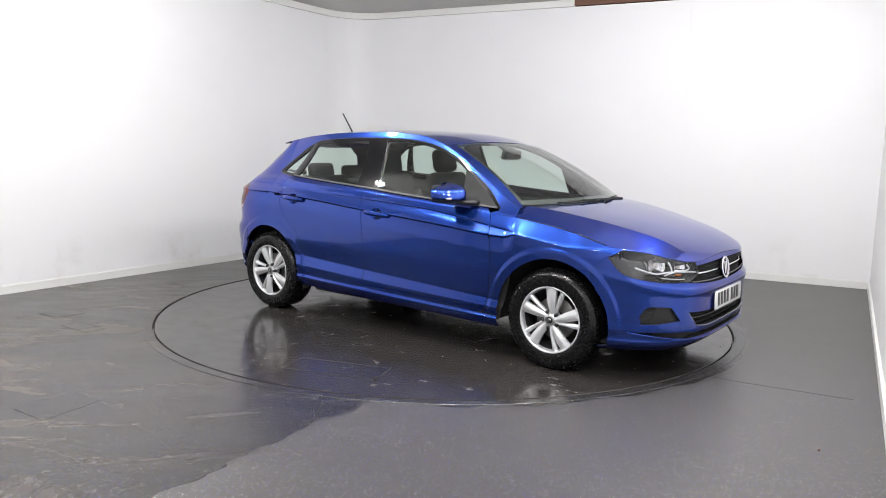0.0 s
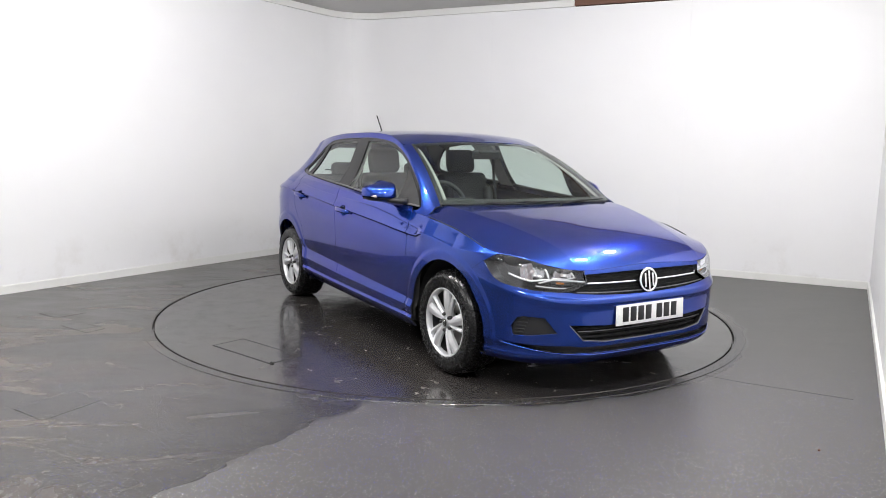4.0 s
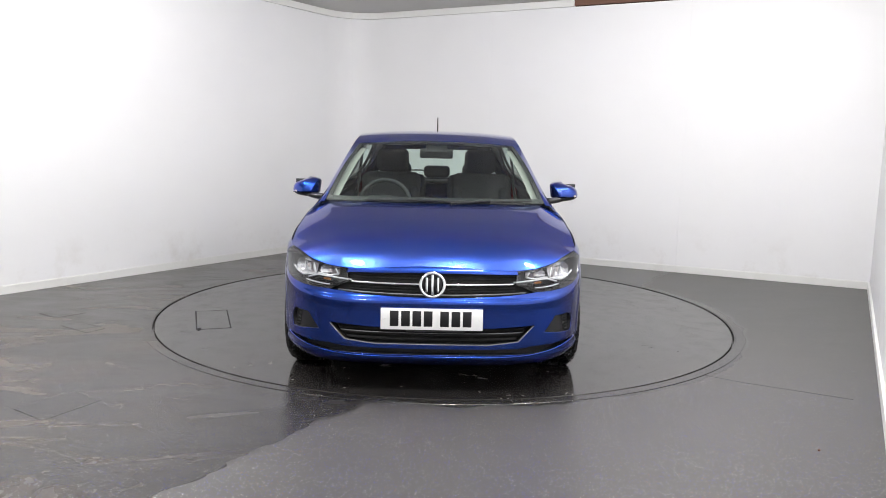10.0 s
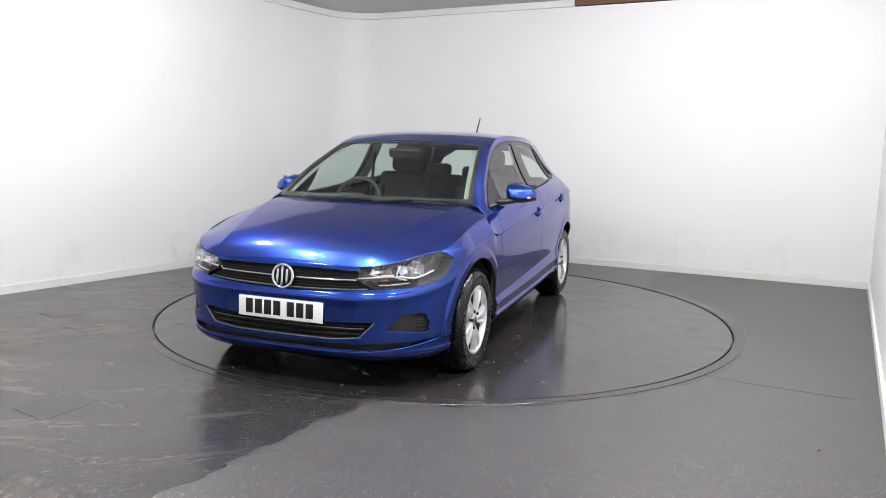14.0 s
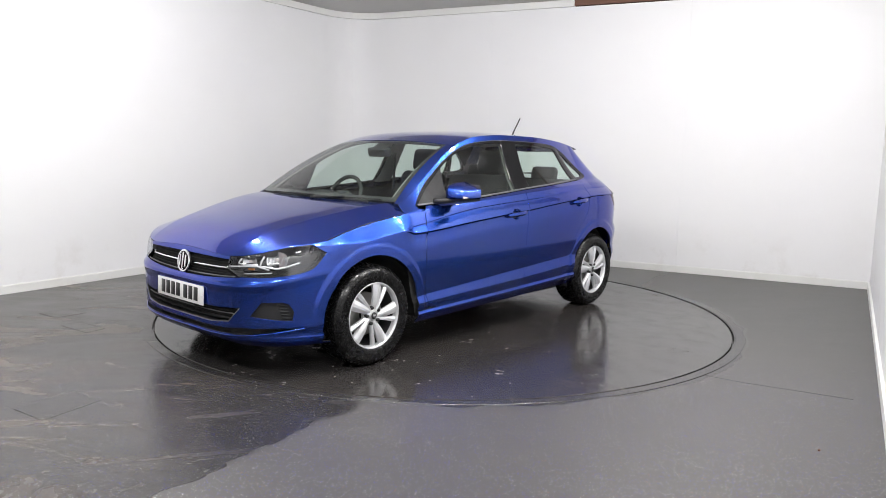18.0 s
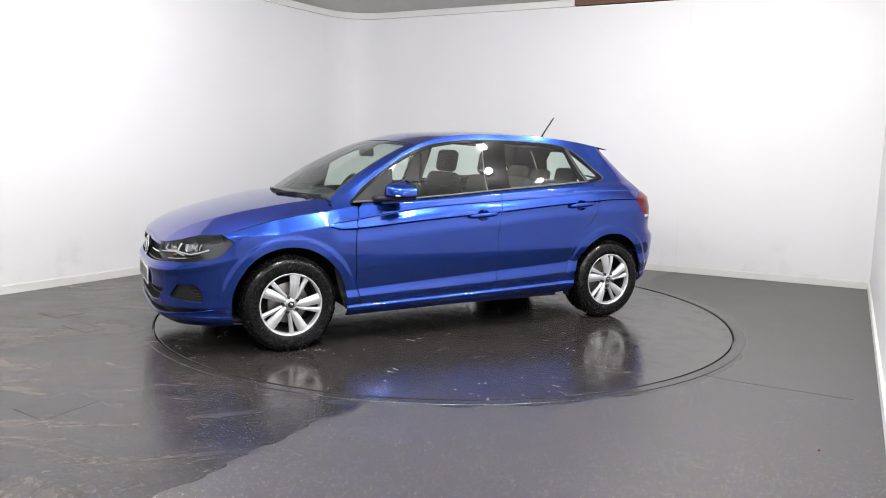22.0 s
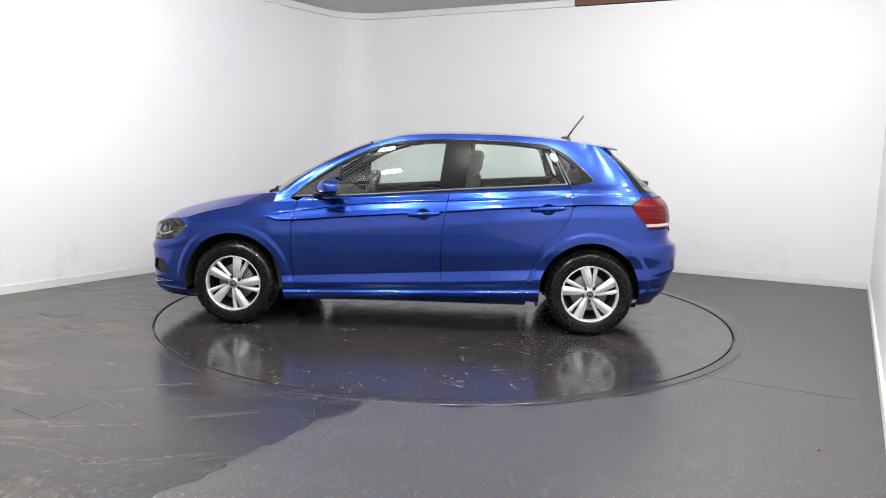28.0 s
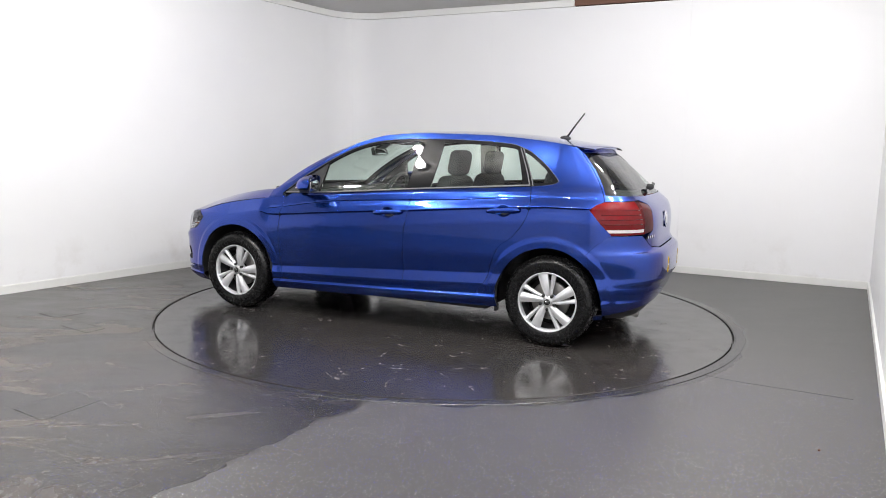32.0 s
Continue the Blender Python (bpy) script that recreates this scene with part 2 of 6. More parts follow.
def strip(name, line, z0, z1, inner, outer, mat, label="", bevel=0.0):
    """A band of wall along a line; inner and outer: how far its faces stand to the right (into the room) and to the left."""
    a, b = offset_line(line, -inner), offset_line(line, outer)
    bm = prism([tuple(p) for p in reversed(a)] + [tuple(p) for p in b], z0, z1)
    bmesh.ops.recalc_face_normals(bm, faces=bm.faces)
    if bevel:
        top = [e for e in bm.edges if all(abs(v.co.z - z1) < 1e-6 for v in e.verts)]
        bmesh.ops.bevel(bm, geom=top, offset=bevel, segments=2, affect="EDGES")
    ob = part(name, bm, mat, None, label, smooth=True, sharp=35)
    return tagged(ob, kind="structure")


LEFT_LINE = [LEFT_NEAR] + ARC[:6]
BACK_LINE = ARC[5:] + [BACK_RIGHT]
strip("wall_west", LEFT_LINE, 0, 2.90, 0, 0.15, WALL, "white painted studio wall with a rounded corner")
strip("wall_north", BACK_LINE, 0, 2.90, 0, 0.15, WALL, "white painted studio wall with faint panel joints")
strip("wall_east", [BACK_RIGHT, RIGHT_NEAR], 0, WALL_TOP, 0, 0.15, WALL, "white painted studio wall beside the turntable")
for name, line in (("baseboard_west", LEFT_LINE), ("baseboard_north", BACK_LINE), ("baseboard_east", [BACK_RIGHT, RIGHT_NEAR])):
    strip(name, line, 0, 0.075, 0.018, 0, TRIM, "white painted skirting board, scuffed", bevel=0.006)
# the band along the top of the wall, with a fine groove below it
CORNICE_END = BACK_RIGHT - DIR_B * 3.14
strip("cornice_west", LEFT_LINE, 2.904, WALL_TOP, 0.004, 0.15, TRIM, "white band along the top of the wall")
strip("cornice_north", ARC[5:] + [CORNICE_END], 2.904, WALL_TOP, 0.004, 0.15, TRIM, "white band along the top of the wall")
strip("timber_rail", [CORNICE_END, BACK_RIGHT], 2.915, WALL_TOP, -0.02, 0.15, TIMBER, "dark brown timber rail on top of the wall")
# fine upright joints between the boards of the back wall
for d in (1.98, 4.26):
    p = LEFT_BACK + DIR_B * d
    bm = bmesh.new()
    box(bm, (0.003, 0.001, 2.9), (0, 0, 1.45))
    ob = part("panel_joint", bm, WALL, None)
    ob.matrix_world = pose(p.x, p.y, 0, 0, 0, math.degrees(math.atan2(DIR_B.y, DIR_B.x)))
    tagged(ob, "thin raised joint line in the white wall", kind="structure")
# an unseen plain wall, added to close the room behind the camera and temper the car's reflections
strip("added_wall_south", [RIGHT_NEAR, LEFT_NEAR], 0, WALL_TOP, 0, 0.15, UNSEEN_WALL, "added plain grey wall, unseen behind the camera")

OUT = [tuple(p) for p in [LEFT_NEAR, RIGHT_NEAR, BACK_RIGHT] + list(reversed(ARC))]
MIDDLE = sum((Vector(p) for p in OUT), Vector((0, 0))) / len(OUT)
OUT = [tuple(MIDDLE + (Vector(p) - MIDDLE) * 1.03) for p in OUT]
tagged(part("ceiling", prism(OUT, WALL_TOP + 0.004, WALL_TOP + 0.2), CEIL, smooth=False), "grey bare concrete ceiling", kind="structure")

# the floor, with a round pit for the turntable
R_DISC = 2.211  # radius of the turntable


def ring_floor():
    bm = bmesh.new()
    n = 160
    inner = [bm.verts.new(((R_DISC + 0.005) * math.cos(2 * math.pi * i / n), (R_DISC + 0.005) * math.sin(2 * math.pi * i / n), 0)) for i in range(n)]
    low = [bm.verts.new((v.co.x, v.co.y, -0.03)) for v in inner]
    outer = [bm.verts.new((x, y, 0)) for x, y in OUT]
    edges = [bm.edges.new((r[i], r[(i + 1) % len(r)])) for r in (inner, outer) for i in range(len(r))]
    bmesh.ops.triangle_fill(bm, use_beauty=True, edges=edges)
    for i in range(n):
        bm.faces.new((inner[i], inner[(i + 1) % n], low[(i + 1) % n], low[i]))
    bm.faces.new(low)
    bmesh.ops.recalc_face_normals(bm, faces=bm.faces)
    return bm


tagged(part("floor", ring_floor(), FLOOR, smooth=False), "dark grey speckled vinyl studio floor, worn and shiny", kind="structure")


# ---------------------------------------------------------------- floor covers, seams and the turntable
def flat_cover(corner, along, across, gap_mat, plate_mat, parent, name="cover_plate", gap=0.003):
    """A thin plate let into the floor, in a dark frame line. corner: its first corner; along and across: its sides."""
    c, a, b = Vector((*corner, 0)), Vector((*along, 0)), Vector((*across, 0))
    ua, ub = a.normalized(), b.normalized()
    for nm, grow, z, mat in (("cover_gap", gap, 0.0010, gap_mat), (name, -0.001, 0.0013, plate_mat)):
        bm = bmesh.new()
        q = [c - ua * grow - ub * grow, c + a + ua * grow - ub * grow, c + a + b + ua * grow + ub * grow, c + b - ua * grow + ub * grow]
        lo, hi = [bm.verts.new((p.x, p.y, 0.0002)) for p in q], [bm.verts.new((p.x, p.y, z)) for p in q]
        bm.faces.new(hi)
        for i in range(4):
            bm.faces.new((lo[i], lo[(i + 1) % 4], hi[(i + 1) % 4], hi[i]))
        bmesh.ops.recalc_face_normals(bm, faces=bm.faces)
        part(nm, bm, mat, parent, smooth=False)


for corner, along, across in (((-2.08, -2.48), (0.21, -0.14), (0.14, 0.29)), ((-3.05, -0.46), (0.19, -0.13), (0.13, 0.18)), ((-2.70, -0.82), (0.26, -0.18), (0.07, 0.12))):
    cover = thing("floor_cover", "flush dark vinyl cover plate let into the floor", "floor cover", "covers in the studio floor")
    flat_cover(corner, along, across, COVER_GAP, FLOOR, cover)


def flat_ring(r0, r1, z, n=160):
    bm = bmesh.new()
    rows = [[bm.verts.new((r * math.cos(2 * math.pi * i / n), r * math.sin(2 * math.pi * i / n), h)) for i in range(n)] for r, h in ((r0, 0.0), (r0 + 0.002, z), (r1 - 0.004, z), (r1, 0.0002))]
    for p, q in zip(rows, rows[1:]):
        for i in range(n):
            bm.faces.new((p[i], p[(i + 1) % n], q[(i + 1) % n], q[i]))
    bmesh.ops.recalc_face_normals(bm, faces=bm.faces)
    return bm


tagged(part("pit_rim", flat_ring(R_DISC + 0.012, 2.285, 0.003), FLOOR, None, sharp=30), "grey rubber edge round the turntable pit", kind="structure")
bm = tube([(1.50, -1.63, 0.0), (1.74, -1.80, 0.0), (2.23, -2.06, 0.0)], 0.0013, 6)
tagged(part("floor_seam", bm, DARK_GAP), "welded seam in the vinyl floor", kind="structure")


def turntable():
    t = thing("turntable", "round black vinyl turntable flush with the studio floor", "turntable")
    part("disc", revolve([(0.0001, 0.0), (0.6, 0.0), (1.2, 0.0), (1.8, 0.0), (R_DISC - 0.012, 0.0), (R_DISC - 0.009, -0.003), (R_DISC - 0.009, -0.028)], 160), DISC, t, smooth=True, sharp=30)
    flat_cover((0.270, -1.925), (0.556, 0.185), (-0.072, 0.212), DARK_GAP, DISC, t, "hatch_cover", 0.009)
    part("hatch_pull", tube([(0.800, -1.722, 0.004), (0.825, -1.737, 0.006), (0.840, -1.722, 0.004)], 0.004, 8), DARK_GAP, t, "small black hatch pull")
    return t


TABLE = turntable()

# a crumb of grit on the floor
bm = bmesh.new()
bmesh.ops.create_icosphere(bm, subdivisions=2, radius=0.006)
for v in bm.verts:
    v.co *= 1 + 0.25 * noise.noise(v.co * 300)
bmesh.ops.translate(bm, vec=(1.69, -2.78, 0.005), verts=bm.verts)
tagged(part("pebble", bm, TIMBER), "small brown crumb of grit on the floor", "pebble")


# the lamps' fittings, out of the camera's sight
for lx, ly in LAMPS:
    light = thing("ceiling_light", "round LED lamp in a short white can", "ceiling light", "lights under the studio ceiling", at=pose(lx, ly, LAMP_Z))
    top = WALL_TOP + 0.004 - LAMP_Z
    part("can", revolve([(0.0001, 0.058), (0.070, 0.058), (0.078, 0.050), (0.082, 0.054), (0.082, top)], 32), TRIM, light, sharp=40)
    part("stem", tube([(0, 0, 0.06), (0, 0, top)], 0.012, 10), STEEL_ROD, light)
for lx, ly, watts in PANELS:
    light = thing("panel_lamp", "flat white LED panel hung below the ceiling", "ceiling light", "panels under the studio ceiling", at=pose(lx, ly, 2.93))
    bm = bmesh.new()
    box(bm, (0.62, 0.32, 0.03), (0, 0, 0.017), 0.004)
    part("frame", bm, TRIM, light)
    for dx in (-0.25, 0.25):
        part("stem", tube([(dx, 0, 0.03), (dx, 0, WALL_TOP + 0.004 - 2.93)], 0.006, 8), STEEL_ROD, light)


# ---------------------------------------------------------------- car materials
def car_paint():
    m = material("metallic_blue_paint", (0.008, 0.04, 0.36), 0.3, 0.92)
    b = bsdf(m)
    b.inputs["Specular Tint"].default_value = (0.06, 0.14, 0.50, 1)
    b.inputs["Coat Weight"].default_value = 1.0
    b.inputs["Coat Roughness"].default_value = 0.03
    b.inputs["Coat IOR"].default_value = 1.5
    flakes = node(m, "ShaderNodeTexVoronoi", Scale=900.0)
    link(m, coords(m), flakes.inputs["Vector"])
    sep = node(m, "ShaderNodeSeparateColor")
    link(m, flakes.outputs["Color"], sep.inputs[0])
    big = noise_tex(m, 1.4, 2)
    col = mix(m, ramp(m, sep.outputs[0], 0.0, 0.5, 0.5, 1.0), (0.010, 0.050, 0.34), (0.013, 0.063, 0.39))
    col = mix(m, ramp(m, big, 0.0, 0.25, 0.35, 0.7), col, (0.009, 0.046, 0.31))
    link(m, col, b.inputs["Base Color"])
    link(m, ramp(m, sep.outputs[1], 0.20, 0.26), b.inputs["Roughness"])
    return m


def rubber():
    m = material("black_tyre_rubber", (0.0045, 0.0045, 0.005), 0.40, Specular_IOR_Level=0.35)
    fine = noise_tex(m, 60, 4)
    link(m, ramp(m, fine, 0.20, 0.32, 0.3, 0.7), bsdf(m).inputs["Roughness"])
    bump(m, noise_tex(m, 240, 2), 0.04, 0.001)
    return m


def alloy():
    m = material("silver_painted_alloy", (0.66, 0.67, 0.69), 0.34, 0.55)
    bsdf(m).inputs["Coat Weight"].default_value = 0.5
    bsdf(m).inputs["Coat Roughness"].default_value = 0.1
    link(m, mix(m, ramp(m, noise_tex(m, 9, 4), 0, 1, 0.45, 0.75), (0.72, 0.73, 0.75), (0.65, 0.65, 0.66)), bsdf(m).inputs["Base Color"])
    return m


def plastic(name, colour, rough, grain=0.08, scale=180):
    m = material(name, colour, rough)
    link(m, ramp(m, noise_tex(m, 14, 4), rough - 0.08, rough + 0.08, 0.3, 0.7), bsdf(m).inputs["Roughness"])
    bump(m, noise_tex(m, scale, 3), grain, 0.002)
    return m


def fabric(name, colour):
    m = material(name, colour, 0.95)
    col = mix(m, ramp(m, noise_tex(m, 60, 3), 0, 1, 0.35, 0.65), colour, tuple(c * 1.2 for c in colour))
    link(m, col, bsdf(m).inputs["Base Color"])
    return m


def glass(name, tint, gloss=1.0):
    """A clear pane: tinted see-through with a Fresnel gloss."""
    m = bpy.data.materials.new(name)
    m.use_nodes = True
    t = m.node_tree
    t.nodes.remove(t.nodes["Principled BSDF"])
    clear, shine = t.nodes.new("ShaderNodeBsdfTransparent"), t.nodes.new("ShaderNodeBsdfGlossy")
    clear.inputs[0].default_value = (*tint, 1)
    shine.inputs["Roughness"].default_value = 0.01
    f, k = t.nodes.new("ShaderNodeLayerWeight"), t.nodes.new("ShaderNodeMixShader")
    f.inputs[0].default_value = 0.5
    p, s = t.nodes.new("ShaderNodeMath"), t.nodes.new("ShaderNodeMath")
    p.operation, p.inputs[1].default_value = "POWER", 5.0
    s.operation, s.inputs[1].default_value, s.inputs[2].default_value = "MULTIPLY_ADD", 0.92 * gloss, 0.07 * gloss
    t.links.new(f.outputs["Facing"], p.inputs[0])
    t.links.new(p.outputs[0], s.inputs[0])
    t.links.new(s.outputs[0], k.inputs[0])
    t.links.new(clear.outputs[0], k.inputs[1])
    t.links.new(shine.outputs[0], k.inputs[2])
    t.links.new(k.outputs[0], t.nodes["Material Output"].inputs[0])
    return m


PAINT = car_paint()
RUBBER = rubber()
ALLOY = alloy()
CHROME = material("bright_chrome", (0.85, 0.86, 0.87), 0.08, 1.0)
SATIN = material("satin_silver_trim", (0.55, 0.56, 0.57), 0.3, 0.9)
BLACK_GLOSS = material("black_gloss_trim", (0.005, 0.005, 0.006), 0.015, Specular_IOR_Level=0.28)
BLACK_PLASTIC = plastic("black_grained_plastic", (0.016, 0.016, 0.017), 0.45)
DARK_TRIM = plastic("dark_grey_cabin_plastic", (0.020, 0.021, 0.023), 0.7, 0.15)
LINER = plastic("black_felt_liner", (0.010, 0.010, 0.010), 0.9)
CLOTH = fabric("dark_grey_seat_cloth", (0.028, 0.028, 0.031))
HEADLINER = fabric("pale_grey_headliner", (0.27, 0.265, 0.25))
GLASS = glass("green_tinted_glass", (0.84, 0.93, 0.885))
LENS = glass("clear_lamp_lens", (0.93, 0.94, 0.95), 0.8)
LAMP_BASE = material("grey_lamp_housing", (0.15, 0.15, 0.155), 0.2, 0.5)
REFLECTOR = material("chrome_reflector", (0.8, 0.8, 0.82), 0.16, 1.0)
RED_LENS = material("red_lamp_lens", (0.12, 0.0004, 0.002), 0.04, 0.0, Specular_IOR_Level=0.25)
RED_DARK = material("dark_red_lamp_lens", (0.06, 0.0004, 0.0015), 0.04, 0.0, Specular_IOR_Level=0.25)
WHITE_LENS = material("clear_white_lens", (0.62, 0.55, 0.54), 0.1)
AMBER = material("amber_bulb_cover", (0.62, 0.22, 0.05), 0.25)
PLATE_WHITE = material("white_plate_acrylic", (0.88, 0.88, 0.87), 0.18)
PLATE_YELLOW = material("yellow_plate_acrylic", (0.78, 0.50, 0.02), 0.18)
INK = material("black_plate_print", (0.008, 0.008, 0.009), 0.3)
MIRROR = material("mirror_glass", (0.85, 0.86, 0.87), 0.01, 1.0)
DULL = material("dull_grey_metal", (0.22, 0.22, 0.225), 0.35, 0.7)
SILVER = material("bright_silver_plastic", (0.82, 0.83, 0.85), 0.22, 0.4)
GREY_SEAL = material("grey_edge_seal", (0.10, 0.10, 0.105), 0.45)
SAIL = plastic("matt_black_plastic", (0.022, 0.022, 0.023), 0.8)
# black that paints the shade inside the shut lines
GAP_SHADE = material("shut_line_shade", (0.006, 0.006, 0.006), 0.8)
BARREL = material("dark_grey_rim_barrel", (0.05, 0.05, 0.053), 0.45, 0.6)
STEEL = material("dull_steel", (0.32, 0.31, 0.30), 0.45, 0.9)


# ---------------------------------------------------------------- the car's skin
# Car space: x forward, y to the car's left, z up, origin on the ground midway between the axles.
def pchip(xk, yk, x):
    """Monotone cubic curve through knots; xk and yk may be one row, or a row for each x."""
    x = np.asarray(x, float)
    xk, yk = np.asarray(xk, float), np.asarray(yk, float)
    if xk.ndim == 1:
        xk = np.broadcast_to(xk, (len(x), len(xk)))
    if yk.ndim == 1:
        yk = np.broadcast_to(yk, (len(x), yk.shape[0]))
    h = np.diff(xk, axis=1)
    d = np.diff(yk, axis=1) / h
    w1, w2 = 2 * h[:, 1:] + h[:, :-1], h[:, 1:] + 2 * h[:, :-1]
    a, b = d[:, :-1], d[:, 1:]
    same = a * b > 0
    safe_a, safe_b = np.where(same, a, 1), np.where(same, b, 1)
    inner = np.where(same, (w1 + w2) / (w1 / safe_a + w2 / safe_b), 0)
    m = np.concatenate([d[:, :1], inner, d[:, -1:]], axis=1)
    i = np.clip((x[:, None] >= xk).sum(axis=1) - 1, 0, xk.shape[1] - 2)
    r = np.arange(len(x))
    hh, x0 = h[r, i], xk[r, i]
    t = (x - x0) / hh
    tc = np.clip(t, 0, 1)
    y = ((1 + 2 * tc) * (1 - tc) ** 2 * yk[r, i] + tc * (1 - tc) ** 2 * hh * m[r, i]
         + tc * tc * (3 - 2 * tc) * yk[r, i + 1] + tc * tc * (tc - 1) * hh * m[r, i + 1])
    return y + np.where(t < 0, t * hh * m[r, i], 0) + np.where(t > 1, (t - 1) * hh * m[r, i + 1], 0)


def curve(*knots):
    """A function of x through (x, value) knots."""
    k = sorted(knots)
    xs, ys = [a for a, _ in k], [b for _, b in k]
    return lambda x: pchip(xs, ys, np.atleast_1d(np.asarray(x, float)))


X_FRONT, X_REAR = 1.35, -1.25     # where the ends begin to round in plan
AXLE_F, AXLE_R, HUB_Z, ARCH = 1.278, -1.276, 0.304, 0.366

z_sill = curve((0.9, 0.264), (0.1, 0.286), (-0.8, 0.312))
z_low1 = curve((0.83, 0.330), (-0.22, 0.367), (-0.80, 0.394))
z_low2 = curve((0.75, 0.382), (-0.22, 0.436), (-0.74, 0.462))
z_char = curve((1.6, 0.700), (1.3, 0.755), (1.1, 0.785), (1.03, 0.794), (0.94, 0.775), (0.742, 0.786), (0.5, 0.808), (0.1, 0.839), (-0.25, 0.864), (-0.68, 0.899), (-1.15, 0.930))
z_upper = curve((1.6, 0.735), (1.3, 0.790), (1.1, 0.806), (1.03, 0.811), (0.9, 0.826), (0.75, 0.848), (0.616, 0.869), (0.348, 0.903), (0.148, 0.917), (-0.683, 0.963), (-0.995, 0.988), (-1.3, 1.005))
z_belt = curve((1.85, 0.705), (1.65, 0.762), (1.4, 0.832), (1.07, 0.884), (0.785, 0.912), (0.1, 0.961), (-0.29, 0.987), (-1.07, 1.029), (-1.3, 1.036))
y_belt = curve((1.65, 0.790), (1.4, 0.797), (1.07, 0.802), (0.8, 0.806), (0.1, 0.818), (-0.3, 0.814), (-0.7, 0.802), (-1.07, 0.776), (-1.3, 0.748))
z_glass = curve((1.0, 0.915), (0.869, 0.934), (0.528, 0.949), (0.12, 0.977), (-0.243, 1.006), (-0.68, 1.035), (-1.077, 1.061), (-1.3, 1.075))
y_glass = curve((1.0, 0.775), (0.869, 0.778), (0.5, 0.787), (0.0, 0.790), (-0.5, 0.780), (-1.0, 0.740), (-1.3, 0.700))
z_rail = curve((1.0, 0.945), (0.86, 1.010), (0.73, 1.088), (0.56, 1.190), (0.39, 1.284), (0.23, 1.348), (0.06, 1.388), (-0.27, 1.407), (-0.67, 1.402), (-1.08, 1.372), (-1.28, 1.345), (-1.5, 1.312))
y_rail = curve((1.0, 0.740), (0.86, 0.716), (0.56, 0.650), (0.39, 0.614), (0.06, 0.577), (-0.5, 0.566), (-1.0, 0.545), (-1.28, 0.515), (-1.5, 0.480))
lean_in = curve((-1.3, 0.026), (-0.6, 0.006), (0.0, 0.0), (0.8, 0.003), (1.35, 0.016))


def smooth(a, b, v):
    t = np.clip((v - a) / (b - a), 0, 1)
    return t * t * (3 - 2 * t)


def side_y(x, z):
    """Half width of the car's side at x (between the ends) and z."""
    x, z = np.atleast_1d(np.asarray(x, float)), np.atleast_1d(np.asarray(z, float))
    x = np.clip(x, X_REAR, X_FRONT)
    o = lean_in(x)
    zs, z1, z2, zc, zb = z_sill(x), z_low1(x), z_low2(x), z_char(x), z_belt(x)
    front = smooth(0.95, 1.2, x)                       # the doors' creases fade into the wing
    zg = np.maximum(z_glass(x), zb + 0.012)
    zr = np.maximum(z_rail(x), zg + 0.012)
    one = np.ones_like(x)
    door = 1 - smooth(0.94, 1.04, x)
    pinch, ledge, step = 0.012 * (1 - front), 0.0135 * door, 0.0055 * door
    zu = np.clip(z_upper(x), zc + 0.018, zb - 0.012)
    yb, yg = y_belt(x), np.minimum(y_glass(x), y_belt(x) - 0.006)
    yc = 0.871 - 0.007 * front - o
    rise = (yb - yc) / (zb - zc)
    dz = z2 - z1
    y1, y2 = 0.864 - o, 0.864 - pinch * 1.3 - o
    zk = np.stack([0.10 * one, zs - 0.075, zs - 0.006, zs + 0.008, z1, z1 + 0.1 * dz, z2 - 0.1 * dz, z2, z2 + 0.016, 0.60 * one, zc - 0.07, zc, zc + 0.009, zb - 0.007, zb, zg, zr], axis=1)
    yk = np.stack([0.74 - o, 0.815 - o, 0.861 - o, 0.852 - o, y1, y1 + (y2 - y1) * 0.08, y1 + (y2 - y1) * 0.94, y2, y2 + (0.868 - o - y2) * 0.12, 0.868 - o, 0.8700 - 0.003 * front - o,
                   yc, yc + rise * 0.009, yb - rise * 0.007, yb, yg, np.minimum(y_rail(x), y_glass(x) - 0.012)], axis=1)
    y = pchip(zk, yk, z)
    # undercuts below the two creases of the flank
    for line, cut, height in ((zc, ledge, 0.10), (zu, step, 0.05)):
        d = line - z
        y = y - cut * np.clip(d / 0.006, 0, 1) * (1 - smooth(0.005, height, d))
    return y


def flare(x, z):
    """The raised eyebrow round each wheel arch."""
    out = 0
    for ax in (AXLE_F, AXLE_R):
        r = np.hypot(x - ax, z - HUB_Z)
        out = out + 0.0065 * (1 - smooth(0.410, 0.442, r))
    return out * smooth(0.16, 0.30, z)


nose_x = curve((0.14, 1.90), (0.18, 1.975), (0.21, 2.018), (0.235, 2.036), (0.30, 2.044), (0.40, 2.046), (0.48, 2.050), (0.520, 2.059), (0.532, 2.057), (0.548, 2.042),
               (0.565, 2.034), (0.63, 2.024), (0.68, 2.012), (0.72, 1.985), (0.76, 1.935), (0.82, 1.85))
tail_x = curve((0.14, -1.74), (0.20, -1.81), (0.28, -1.88), (0.36, -1.920), (0.43, -1.945), (0.462, -1.966), (0.50, -1.968), (0.60, -1.968), (0.64, -1.955), (0.662, -1.912), (0.70, -1.892),
               (0.81, -1.895), (0.92, -1.875), (0.97, -1.835), (1.0, -1.80), (1.08, -1.715), (1.20, -1.585), (1.30, -1.462), (1.36, -1.40))
tail_soft = curve((0.14, -1.74), (0.22, -1.80), (0.30, -1.855), (0.43, -1.895), (0.462, -1.920), (0.50, -1.926), (0.62, -1.918), (0.70, -1.892), (0.81, -1.895))
